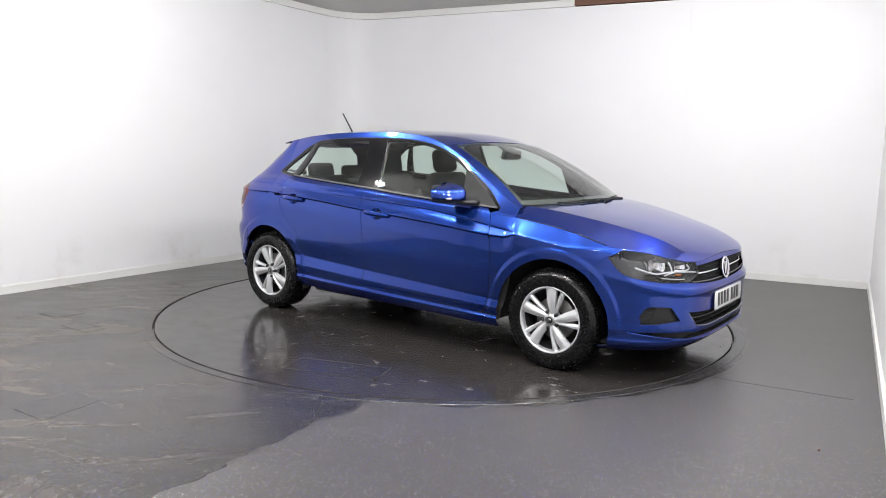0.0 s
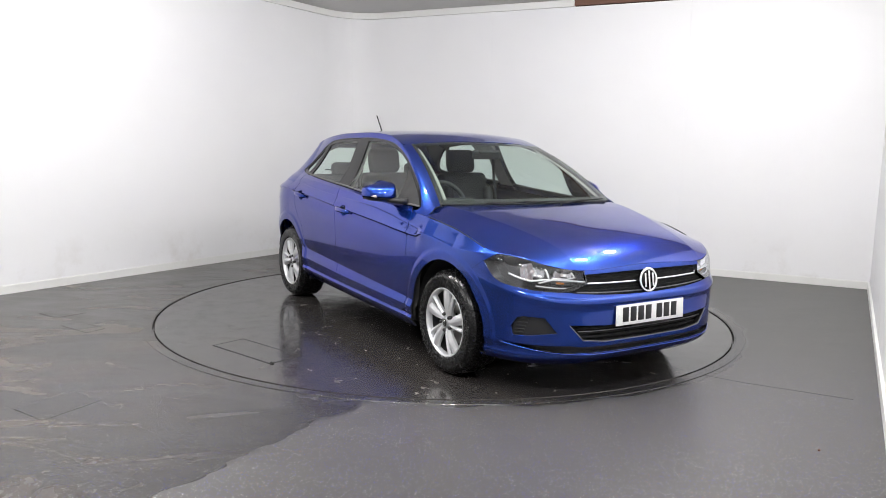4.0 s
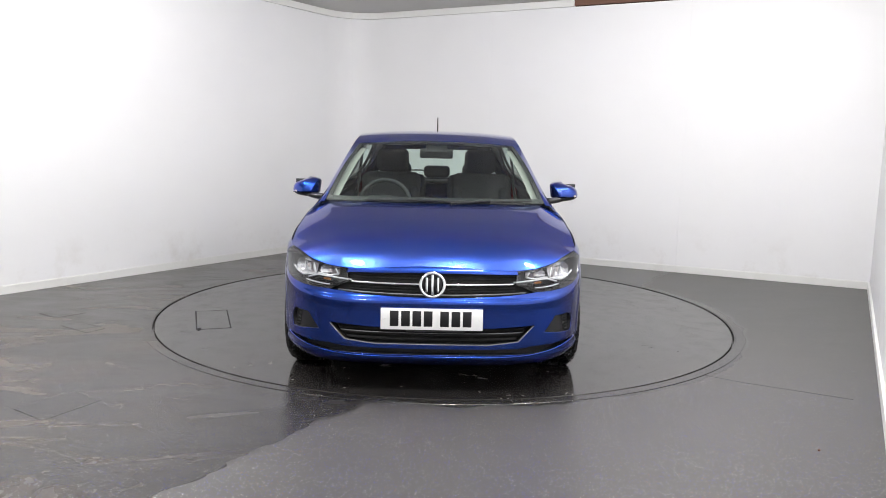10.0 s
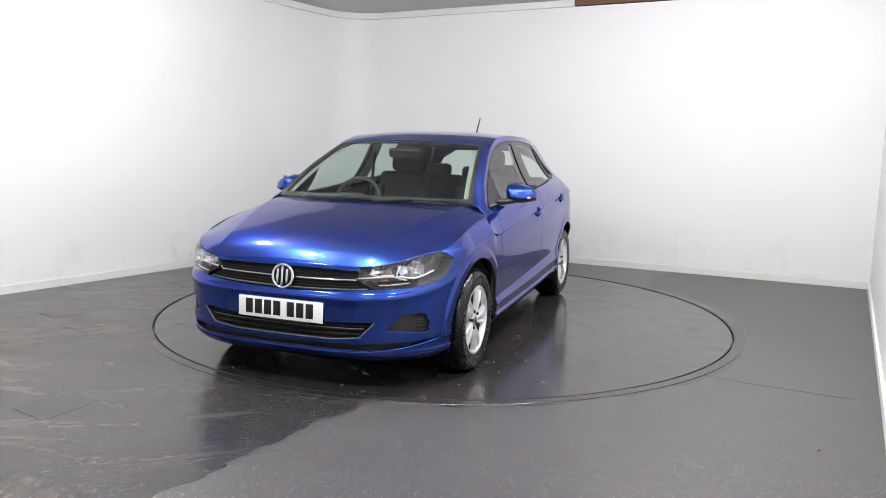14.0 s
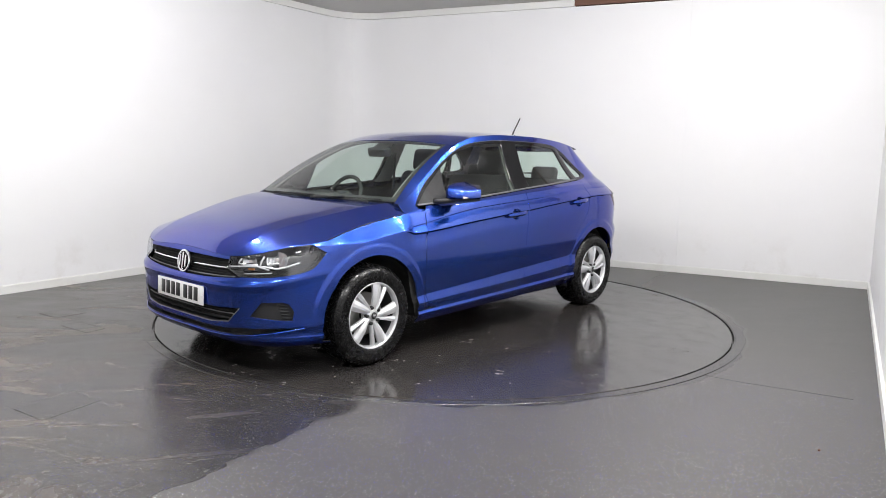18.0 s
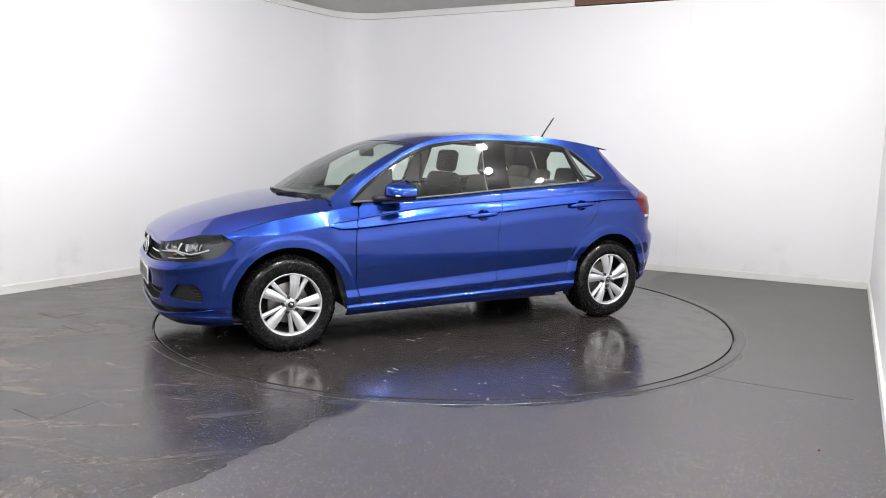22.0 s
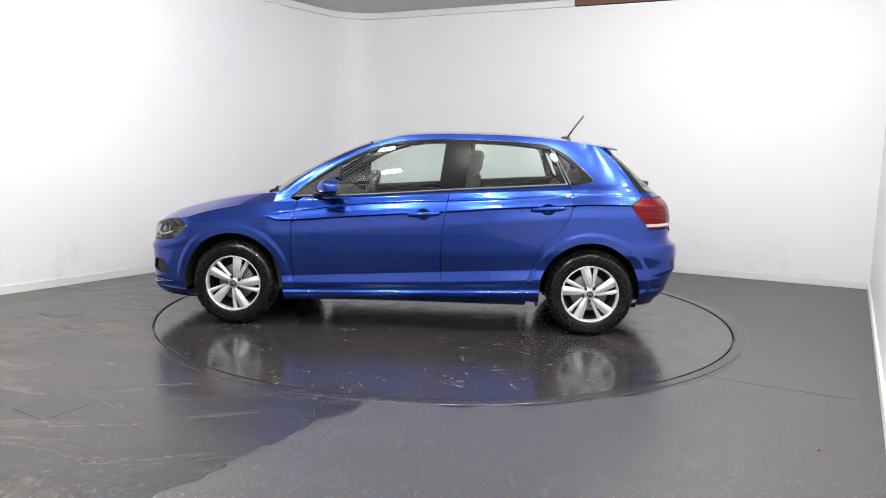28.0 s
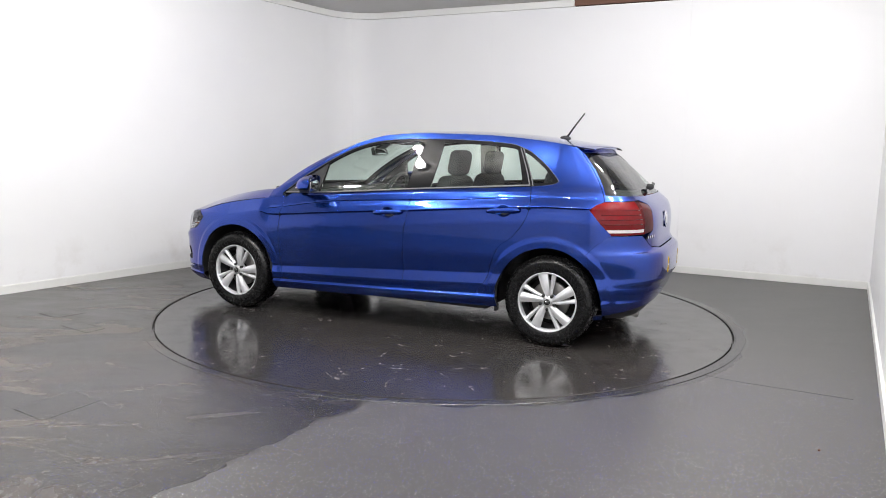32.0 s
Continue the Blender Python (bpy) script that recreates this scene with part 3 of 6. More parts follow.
ENDS = {"f": (X_FRONT, nose_x, 2.2, 4.2, 0.83), "r": (X_REAR, tail_x, 2.6, 4.4, 0.80)}
LIFT = 0.12
U_NOSE = X_FRONT + 0.83 * math.pi / 2
U_TAIL = X_REAR - 0.80 * math.pi / 2


def end_point(psi, z, end):
    """A point of the rounded end; psi 0 on the centre line, pi/2 at the side."""
    x0, prof, n, m, _ = ENDS[end]
    c, s = np.clip(np.cos(psi), 0, 1), np.clip(np.sin(psi), 0, 1)
    at = z
    if end == "f":
        # the shelf below the grille climbs along the lamps towards the flanks
        at = z - LIFT * s ** 5 * smooth(0.36, 0.50, z) * (1 - smooth(0.64, 0.76, z))
    a = np.abs(prof(at) - x0)
    w = side_y(np.full_like(z, x0), z)
    c, s = np.clip(np.cos(psi), 0, 1), np.clip(np.sin(psi), 0, 1)
    lo, hi = np.full_like(z, 0.5), np.full_like(z, 1.5)
    for _ in range(40):
        mid = (lo + hi) / 2
        over = (mid * c) ** n + (mid * s) ** m > 1
        hi, lo = np.where(over, mid, hi), np.where(over, lo, mid)
    rho = (lo + hi) / 2
    if end == "r":
        # the bumper's ledge fades out towards the flanks
        soft = np.where(z < 0.70, np.abs(tail_soft(z) - x0), a)
        a = soft + (a - soft) * c ** 1.5
    return x0 + (1 if end == "f" else -1) * a * rho * c, w * rho * s


def skin(u, z):
    """The left half of the car's upright skin: u is x along the side and runs on round both ends."""
    u, z = np.atleast_1d(np.asarray(u, float)), np.atleast_1d(np.asarray(z, float))
    u, z = np.broadcast_arrays(u, z)
    x, y = u.copy(), side_y(u, z)
    for end, mask in (("f", u > X_FRONT), ("r", u < X_REAR)):
        if mask.any():
            x0, k = ENDS[end][0], ENDS[end][4]
            psi = math.pi / 2 - np.abs(u[mask] - x0) / k
            signed = np.sign(psi)
            xe, ye = end_point(np.abs(psi), z[mask], end)
            x[mask], y[mask] = xe, ye * np.where(signed == 0, 1, signed)
    y = y + flare(x, z) * smooth(0.3, 0.6, np.abs(y)) * np.sign(y)
    return np.stack([x, y, z], axis=1)


def u_of(x, y, z):
    """The u of a place on one of the ends; y None: on the side, by x alone."""
    if X_REAR <= x <= X_FRONT:
        return x
    end = "f" if x > 0 else "r"
    x0, prof, n, m, k = ENDS[end]
    a = abs(float(prof(z)[0]) - x0)
    w = float(side_y(x0, z)[0])
    c = min(abs(x - x0) / a, 0.9999)
    s = y / w if y is not None else (1 - c ** n) ** (1 / m)
    psi = math.atan2(max(s, 0.0), c)
    return x0 + (1 if end == "f" else -1) * k * (math.pi / 2 - psi)


def u_side(x, z):
    return u_of(x, None, z)


def u_by_y(y, z, end):
    """The u at which the skin of an end has the half width y at height z."""
    x0, prof, n, m, k = ENDS[end]
    w = float(side_y(x0, z)[0])
    s = min(y / w, 0.9999)
    c = (1 - s ** m) ** (1 / n)
    return x0 + (1 if end == "f" else -1) * k * (math.pi / 2 - math.atan2(s, c))


CREASES = ([(z_char, d) for d in (-0.018, -0.010, -0.0065, -0.0055, -0.0005, 0.0005, 0.008)] + [(z_upper, d) for d in (-0.010, -0.0065, -0.0055, -0.0005, 0.0005)] + [(z_belt, d) for d in (-0.006, 0.0, 0.006)]
           + [(z_low1, d) for d in (-0.006, 0.0, 0.006)] + [(z_low2, d) for d in (-0.006, 0.0, 0.006)])


# the bonnet and the roof are sheets over the plan
z_bonnet = curve((2.10, 0.60), (2.0, 0.702), (1.924, 0.758), (1.783, 0.822), (1.551, 0.885), (1.32, 0.931), (1.206, 0.951), (1.05, 0.968), (0.9, 0.975))
z_bedge = curve((2.1, 0.53), (2.0, 0.60), (1.9, 0.680), (1.8, 0.728), (1.65, 0.764), (1.4, 0.832), (1.07, 0.884), (0.785, 0.912))


def bonnet_top(x, y):
    x, y = np.atleast_1d(np.asarray(x, float)), np.atleast_1d(np.asarray(y, float))
    x, y = np.broadcast_arrays(x, y)
    ye = side_y(x, z_belt(x))
    ye = np.where(x > X_FRONT, y_belt(x) + 0.003, ye)
    s = np.clip(np.abs(y) / ye, 0, 1.2)
    # a flat dome between two creases that run from the lamps to the screen's corners; steeper shoulders outside
    ridge = (0.665 - 0.19 * smooth(0.95, 1.98, x)) / ye
    dome = 1 - 0.20 * (s / ridge) ** 2.4
    t = np.clip((s - ridge) / (1 - ridge), 0, 1.6)
    g = np.where(s < ridge, dome, 0.80 * (1 - 0.85 * t - 0.15 * t * t))
    soft = 1 - s ** 2.7
    k = smooth(2.02, 1.90, x)
    z = z_bedge(x) + (z_bonnet(x) - z_bedge(x)) * (soft + (g - soft) * k)
    return np.stack([x, y, z], axis=1)


z_roof = curve((0.45, 1.325), (0.36, 1.353), (0.129, 1.410), (-0.053, 1.427), (-0.234, 1.434), (-0.46, 1.436), (-0.685, 1.429), (-0.91, 1.415), (-1.134, 1.392), (-1.357, 1.360), (-1.52, 1.330))


def roof_top(x, y):
    x, y = np.atleast_1d(np.asarray(x, float)), np.atleast_1d(np.asarray(y, float))
    x, y = np.broadcast_arrays(x, y)
    s = np.clip(np.abs(y) / y_rail(x), 0, 1.1)
    zr = z_rail(x)
    z = zr + (z_roof(x) - zr) * (1 - s ** 2.4)
    return np.stack([x, y, z], axis=1)


def screen(s, t):
    """The windscreen: s across (-1..1), t from its foot (0) to the roof (1)."""
    s, t = np.broadcast_arrays(np.atleast_1d(np.asarray(s, float)), np.atleast_1d(np.asarray(t, float)))
    foot = np.stack([1.135 - 0.155 * s ** 2, 0.716 * s, 0.962 - 0.005 * s ** 2], axis=1)
    head = np.stack([0.372 - 0.050 * s ** 2, 0.556 * s, 1.350 - 0.018 * np.abs(s) ** 2.4], axis=1)
    b = (0.030 * 4 * t * (1 - t))[:, None] * np.array([[0.46, 0, 0.89]])
    return foot + (head - foot) * t[:, None] + b


# ---------------------------------------------------------------- panels
def inside(poly, p):
    """Which points p (N, 2) lie within a closed polygon."""
    x, y = p[:, 0][:, None], p[:, 1][:, None]
    a, b = poly[None, :, :], np.roll(poly, -1, axis=0)[None, :, :]
    cross = ((a[..., 1] > y) != (b[..., 1] > y))
    dy = np.where(b[..., 1] == a[..., 1], 1e-12, b[..., 1] - a[..., 1])
    hit = cross & (x < (b[..., 0] - a[..., 0]) * (y - a[..., 1]) / dy + a[..., 0])
    return hit.sum(axis=1) % 2 == 1


def near_edge(poly, p):
    """Least distance of points to a polygon's sides."""
    a, b = poly, np.roll(poly, -1, axis=0)
    d = b - a
    l2 = np.maximum((d ** 2).sum(1), 1e-14)
    t = np.clip(((p[:, None, :] - a[None]) * d[None]).sum(2) / l2[None], 0, 1)
    return np.sqrt((((a[None] + t[..., None] * d[None]) - p[:, None, :]) ** 2).sum(2)).min(1)


def dense(points, step=0.02, closed=True):
    """A polygon with more points along its sides."""
    pts = [np.array(p, float) for p in points]
    out = []
    for i in range(len(pts) if closed else len(pts) - 1):
        a, b = pts[i], pts[(i + 1) % len(pts)]
        n = max(1, int(np.hypot(*(b - a)) / step + 0.5))
        out += [a + (b - a) * k / n for k in range(n)]
    if not closed:
        out.append(pts[-1])
    return out


def spline(points, n=6):
    """A smooth open line through points."""
    p = [np.array(q, float) for q in points]
    out = []
    for i in range(len(p) - 1):
        a, b, c, d = p[max(i - 1, 0)], p[i], p[i + 1], p[min(i + 2, len(p) - 1)]
        for k in range(n):
            t = k / n
            out.append(0.5 * (2 * b + (c - a) * t + (2 * a - 5 * b + 4 * c - d) * t * t + (3 * b - a - 3 * c + d) * t ** 3))
    out.append(p[-1])
    return out


def shrink(poly, d):
    """A closed polygon moved inwards by d (outwards where d is below 0)."""
    p = np.array(poly, float)
    area = 0.5 * np.sum(p[:, 0] * np.roll(p[:, 1], -1) - np.roll(p[:, 0], -1) * p[:, 1])
    e = np.roll(p, -1, axis=0) - p
    e /= np.maximum(np.hypot(e[:, 0], e[:, 1])[:, None], 1e-9)
    n = np.stack([-e[:, 1], e[:, 0]], axis=1) * (1 if area > 0 else -1)
    n = n + np.roll(n, 1, axis=0)
    n /= np.maximum(np.hypot(n[:, 0], n[:, 1])[:, None], 0.6)
    return [tuple(q) for q in p + n * d]


def sheet(surf, outline, holes=(), grid=0.022, lip=0.012, depth=0.0, thick=0.0, creases=(), lines=()):
    """Vertices, normals and faces of a panel cut from a surface. depth: how far it lies under it; lip: the turned-in edge."""
    poly = np.array(dense(outline, grid * 0.8))
    rings = [poly] + [np.array(dense(h, grid * 0.8)) for h in holes]
    lo, hi = poly.min(0), poly.max(0)
    gx, gy = np.meshgrid(np.arange(lo[0] + grid * 0.37, hi[0], grid), np.arange(lo[1] + grid * 0.41, hi[1], grid))
    gx[1::2] += grid * 0.5
    pts = np.stack([gx.ravel(), gy.ravel()], axis=1)
    keep = inside(poly, pts)
    for h in rings[1:]:
        keep &= ~inside(h, pts)
    pts = pts[keep]
    for r in rings:
        if len(pts):
            pts = pts[near_edge(r, pts) > grid * 0.45]
    # rows of points along the creases
    rows = []
    for fz, dz in creases:
        us = np.arange(lo[0] + 0.004, hi[0], grid * 0.9)
        row = np.stack([us, fz(np.clip(us, X_REAR, X_FRONT)) + dz], axis=1)
        ok = inside(poly, row)
        for h in rings[1:]:
            ok &= ~inside(h, row)
        row = row[ok]
        for r in rings:
            if len(row):
                row = row[near_edge(r, row) > 0.003]
        if len(row) and len(pts):
            zz = fz(np.clip(pts[:, 0], X_REAR, X_FRONT)) + dz
            pts = pts[np.abs(pts[:, 1] - zz) > 0.005]
        rows.append(row)
    # and along free lines
    for row in lines:
        row = np.array(row)
        ok = inside(poly, row)
        for h in rings[1:]:
            ok &= ~inside(h, row)
        row = row[ok]
        for r in rings:
            if len(row):
                row = row[near_edge(r, row) > 0.003]
        if len(row) and len(pts):
            pts = pts[np.sqrt(((pts[:, None, :] - row[None]) ** 2).sum(2)).min(1) > 0.005]
        rows.append(row)
    coords_2d, edges = [], []
    for r in rings:
        k = len(coords_2d)
        coords_2d += [Vector(q) for q in r]
        edges += [(k + i, k + (i + 1) % len(r)) for i in range(len(r))]
    coords_2d += [Vector(q) for q in pts]
    for row in rows:
        k = len(coords_2d)
        coords_2d += [Vector(q) for q in row]
        edges += [(k + i, k + i + 1) for i in range(len(row) - 1) if np.hypot(*(row[i + 1] - row[i])) < max(grid * 1.2, 0.026)]
    v2, _, tris, *_ = delaunay_2d_cdt(coords_2d, edges, [], 1, 1e-5)
    uv = np.array([(v.x, v.y) for v in v2])
    tris = np.array([t for t in tris], int)
    mid = uv[tris].mean(1)
    ok = inside(poly, mid)
    for h in rings[1:]:
        ok &= ~inside(h, mid)
    tris = tris[ok]
    p, n = on_surface(surf, uv, depth)
    f = np.cross(p[tris[:, 1]] - p[tris[:, 0]], p[tris[:, 2]] - p[tris[:, 0]])
    turn = (f * n[tris[:, 0]]).sum(1) < 0
    tris[turn] = tris[turn][:, ::-1]
    verts, norms, faces, dark = [p], [n], [tris], []
    if lip:
        k = len(p)
        for ri, r in enumerate(rings):
            rp, rn = on_surface(surf, r, depth)
            t = np.roll(rp, -1, axis=0) - np.roll(rp, 1, axis=0)
            t /= np.maximum(np.linalg.norm(t, axis=1)[:, None], 1e-9)
            out = np.cross(t, rn)
            # outwards from the panel: test in the plane of the outline
            e = on_surface(surf, np.array(shrink(r, 0.002)), depth)[0] - rp
            sign = np.where((out * e).sum(1) > 0, -1, 1)[:, None] * (1 if ri == 0 else -1)
            out = out * sign
            m = len(r)
            verts += [rp, rp - rn * 0.0035 + out * 0.0012, rp - rn * lip]
            norms += [rn, (rn + out) / np.linalg.norm(rn + out, axis=1)[:, None], out]
            i = np.arange(m)
            j = (i + 1) % m
            for a in (0, m):
                q = np.stack([k + a + i, k + a + j, k + a + m + j, k + a + m + i], axis=1)
                f = np.cross(np.concatenate(verts)[q[:, 1]] - np.concatenate(verts)[q[:, 0]], np.concatenate(verts)[q[:, 3]] - np.concatenate(verts)[q[:, 0]])
                flip = (f * np.concatenate(norms)[q[:, 2]]).sum(1) < 0
                q[flip] = q[flip][:, ::-1]
                faces.append(q)
                dark.append(len(faces) - 1 if a else -1)
            k += 3 * m
    if thick:
        k = sum(len(v) for v in verts)
        verts.append(p - n * thick)
        norms.append(-n)
        faces.append(tris[:, ::-1] + k)
    kinds = [1 if i in dark else 0 for i, block in enumerate(faces) for _ in block]
    return np.concatenate(verts), np.concatenate(norms), [tuple(int(c) for c in f) for block in faces for f in block], kinds


def on_surface(surf, uv, depth=0.0):
    uv = np.asarray(uv, float)
    h = 1e-3
    p = surf(uv[:, 0], uv[:, 1])
    du = surf(uv[:, 0] + h, uv[:, 1]) - surf(uv[:, 0] - h, uv[:, 1])
    dv = surf(uv[:, 0], uv[:, 1] + h) - surf(uv[:, 0], uv[:, 1] - h)
    n = np.cross(du, dv)
    n /= np.maximum(np.linalg.norm(n, axis=1)[:, None], 1e-12)
    away = p - np.array([0.0, 0.0, 0.55]) * np.array([1, 1, 1])
    away[:, 0] *= 0.45
    n = n * np.where((n * away).sum(1) < 0, -1, 1)[:, None]
    return p - n * np.reshape(depth, (-1, 1)), n


def solid(name, verts, norms, faces, kinds, mat, parent, label="", flip=False):
    """A mesh with its own normals; flip: mirrored to the car's other side. The turned-in edges of painted panels end in
    black, the shade of the shut lines put into the colour.
    """
    if flip:
        verts, norms = verts * [1, -1, 1], norms * [1, -1, 1]
        faces = [f[::-1] for f in faces]
    me = bpy.data.meshes.new(name)
    me.from_pydata([tuple(v) for v in verts], [], faces)
    me.materials.append(mat)
    if mat is PAINT:
        me.materials.append(GAP_SHADE)
        me.polygons.foreach_set("material_index", kinds)
    me.polygons.foreach_set("use_smooth", [True] * len(me.polygons))
    me.normals_split_custom_set_from_vertices([tuple(v) for v in norms])
    ob = new(name, me)
    ob.parent = parent
    return tagged(ob, label)


def both(verts, norms, faces, kinds):
    """Left half and mirrored right half in one."""
    k = len(verts)
    return (np.concatenate([verts, verts * [1, -1, 1]]), np.concatenate([norms, norms * [1, -1, 1]]),
            list(faces) + [tuple(i + k for i in f[::-1]) for f in faces], kinds + kinds)


def panel_pair(name, surf, outline, mat, parent, label="", **kw):
    """The same panel on both sides of the car. Returns (left, right)."""
    s = sheet(surf, outline, **kw)
    parents = parent if isinstance(parent, tuple) else (parent, parent)
    return tuple(solid(name, *s, mat, parents[i], label, flip=bool(i)) for i in (0, 1))


def panel_whole(name, surf, half_outline, mat, parent, label="", **kw):
    """A panel across the centre line, from its left half."""
    return solid(name, *both(*sheet(surf, half_outline, **kw)), mat, parent, label)


def mirrored(bm):
    """A copy of a bmesh on the car's other side."""
    out = bm.copy()
    bmesh.ops.scale(out, vec=(1, -1, 1), verts=out.verts)
    bmesh.ops.reverse_faces(out, faces=out.faces)
    return out


def pair(name, bm, mat, parent, label="", sharp=None):
    parents = parent if isinstance(parent, tuple) else (parent, parent)
    other = mirrored(bm)
    return part(name, bm, mat, parents[0], label, sharp=sharp), part(name, other, mat, parents[1], label, sharp=sharp)


# ---------------------------------------------------------------- the car
CAR = thing("car", "metallic blue five-door hatchback parked on the turntable", "car")
GAP = 0.003


def arch_line(ax, a0, a1, r=ARCH, n=26):
    """The wheel arch from one angle to another, in degrees from the front."""
    out = []
    for i in range(n + 1):
        a = radians(a0 + (a1 - a0) * i / n)
        x, z = ax + r * math.cos(a), HUB_Z + r * math.sin(a)
        out.append((u_side(x, z), z))
    return out


ARCH_LINES = [arch_line(ax, -5, 185, r, 64) for ax in (AXLE_F, AXLE_R) for r in (0.404, 0.412, 0.418, 0.425, 0.432, 0.438, 0.446)]


def line_of(fz, x0, x1, n=20, dz=0.0):
    return [(x0 + (x1 - x0) * i / n, float(fz(x0 + (x1 - x0) * i / n)[0]) + dz) for i in range(n + 1)]


# where the bonnet meets the nose
def bonnet_edge():
    out = []
    for y in np.linspace(0, 0.772, 26):
        lo, hi = 1.45, 2.1
        for _ in range(40):
            x = (lo + hi) / 2
            z = float(bonnet_top(x, y)[0][2])
            u = u_by_y(y, z, "f")
            if float(skin(u, z)[0][0]) > x:
                lo = x
            else:
                hi = x
        out.append((x, y, float(bonnet_top(x, y)[0][2])))
    return out


EDGE = bonnet_edge()
LAMP_CORNER = EDGE[-1]
LAMP_TIP = (1.610, 0.712)
lamp_tip_u = u_side(*LAMP_TIP)
door_front = spline([(0.818, 0.300), (0.838, 0.40), (0.848, 0.52), (0.851, 0.654), (0.838, 0.795), (0.815, 0.907)])
door_mid = spline([(-0.221, 0.300), (-0.220, 0.42), (-0.222, 0.685), (-0.240, 0.80), (-0.253, 0.884), (-0.272, 1.006)])
door_back = spline([(-0.775, 0.325), (-0.845, 0.420), (-0.885, 0.550), (-0.935, 0.655), (-1.022, 0.722), (-1.100, 0.822), (-1.134, 0.925), (-1.125, 1.02), (-1.112, 1.058)])


def shift(line, d):
    return [(a + d, b) for a, b in line]


# wings
wing_top = [(x, float(z_belt(x)[0])) for x in np.linspace(0.815, X_FRONT, 14)] + [(u_of(x, None, float(z_belt(x)[0])), float(z_belt(x)[0])) for x in np.linspace(1.42, 1.60, 5)]
WING_END = (u_by_y(0.772, LAMP_CORNER[2], "f"), LAMP_CORNER[2] - 0.002)
seam = [(lamp_tip_u, LAMP_TIP[1]), (u_side(1.545, 0.665), 0.665), (u_side(1.505, 0.592), 0.592)]
a_seam = math.degrees(math.atan2(0.592 - HUB_Z, 1.505 - AXLE_F))
wing = (shift(door_front, GAP) + wing_top[1:] + [WING_END] + seam
        + arch_line(AXLE_F, a_seam, 184)[1:] + [(0.86, 0.282), (0.820, 0.284)])
panel_pair("wing", skin, shrink(dense(wing, 0.02), GAP * 0.5), PAINT, CAR, grid=0.018, creases=CREASES, lines=ARCH_LINES)

# doors, each with a round opening for the handle's cup
FRONT_HANDLE, REAR_HANDLE = (-0.094, 0.842), (-0.960, 0.897)


def cup_hole(c):
    return [(c[0] + 0.0545 * math.cos(2 * math.pi * i / 24), c[1] + 0.0405 * math.sin(2 * math.pi * i / 24)) for i in range(24)]


sill_top = lambda a, b: line_of(z_sill, a, b, 16, 0.012)
front_door_outline = (shift(door_front, -GAP) + line_of(z_glass, 0.815, -0.272 + GAP, 30, -0.004)[1:] + shift(door_mid, GAP)[::-1][1:] + sill_top(-0.221, 0.818)[1:-1])
FRONT_DOORS = panel_pair("front_door", skin, front_door_outline, PAINT, CAR, holes=[cup_hole(FRONT_HANDLE)], grid=0.02, creases=CREASES)
rear_door_outline = (shift(door_mid, -GAP) + line_of(z_glass, -0.272 - GAP, -1.112, 24, -0.004)[1:] + shift(door_back, GAP)[::-1][1:] + sill_top(-0.775, -0.221)[1:-1])
REAR_DOORS = panel_pair("rear_door", skin, rear_door_outline, PAINT, CAR, holes=[cup_hole(REAR_HANDLE)], grid=0.02, creases=CREASES, lines=ARCH_LINES)

# sills
sill = [(x, z - 0.004) for x, z in sill_top(0.908, -0.772)] + [(-0.80, 0.335), (-0.905, 0.36), (-0.915, 0.235)] + [(0.908, 0.200)]
panel_pair("sill", skin, sill, PAINT, CAR, grid=0.012, creases=[(z_sill, d) for d in (-0.014, -0.008, -0.004, 0.0, 0.005)])

# body side: windscreen pillar, roof rail and rear quarter in one pressing
day_top = spline([(0.869, 0.940), (0.75, 1.045), (0.632, 1.124), (0.466, 1.222), (0.301, 1.297), (0.137, 1.341), (-0.107, 1.366), (-0.391, 1.369), (-0.674, 1.362), (-0.900, 1.346),
                  (-0.985, 1.325), (-1.077, 1.282), (-1.19, 1.195), (-1.262, 1.128), (-1.283, 1.103), (-1.272, 1.086), (-1.23, 1.074), (-1.17, 1.066), (-1.112, 1.060)])
day_top = [(u_of(float(x), None, float(z)), float(z)) for x, z in day_top]
rail = [(x, float(z_rail(x)[0]) - 0.001) for x in np.linspace(0.985, X_REAR, 60)]
hatch = [(-1.330, 1.330), (-1.385, 1.298), (-1.455, 1.215), (-1.530, 1.115), (-1.590, 1.02), (-1.606, 0.984)]
TAIL_TIP, TAIL_LOW = (-1.527, 0.929), (-1.668, 0.768)
TAIL_TOP = (-1.606, 0.982)
hatch_uz = [(u_side(x, z), z) for x, z in hatch]
tail_front = [(u_side(*TAIL_TOP), TAIL_TOP[1]), (u_side(-1.560, 0.962), 0.962), (u_side(*TAIL_TIP), TAIL_TIP[1]), (u_side(-1.600, 0.842), 0.842), (u_side(*TAIL_LOW), TAIL_LOW[1])]
rear_seam = [(u_side(-1.600, 0.720), 0.720), (u_side(-1.535, 0.640), 0.640), (u_side(-1.560, 0.540), 0.540)]
a_rear = math.degrees(math.atan2(0.540 - HUB_Z, -1.560 - AXLE_R))
arch_r = arch_line(AXLE_R, a_rear, -12 + 0)
quarter = (shift(door_back, -GAP)[:-1] + day_top[::-1] + [(0.86, 0.922), (0.815, 0.912)] + [(0.90, 0.9035), (0.985, 0.897)] + rail + hatch_uz + tail_front[1:] + rear_seam + arch_r[1:]
           + [(-0.918, 0.232), (-0.918, 0.36), (-0.80, 0.332)])
panel_pair("body_side", skin, quarter, PAINT, CAR, grid=0.020, creases=CREASES[:15], lines=ARCH_LINES)


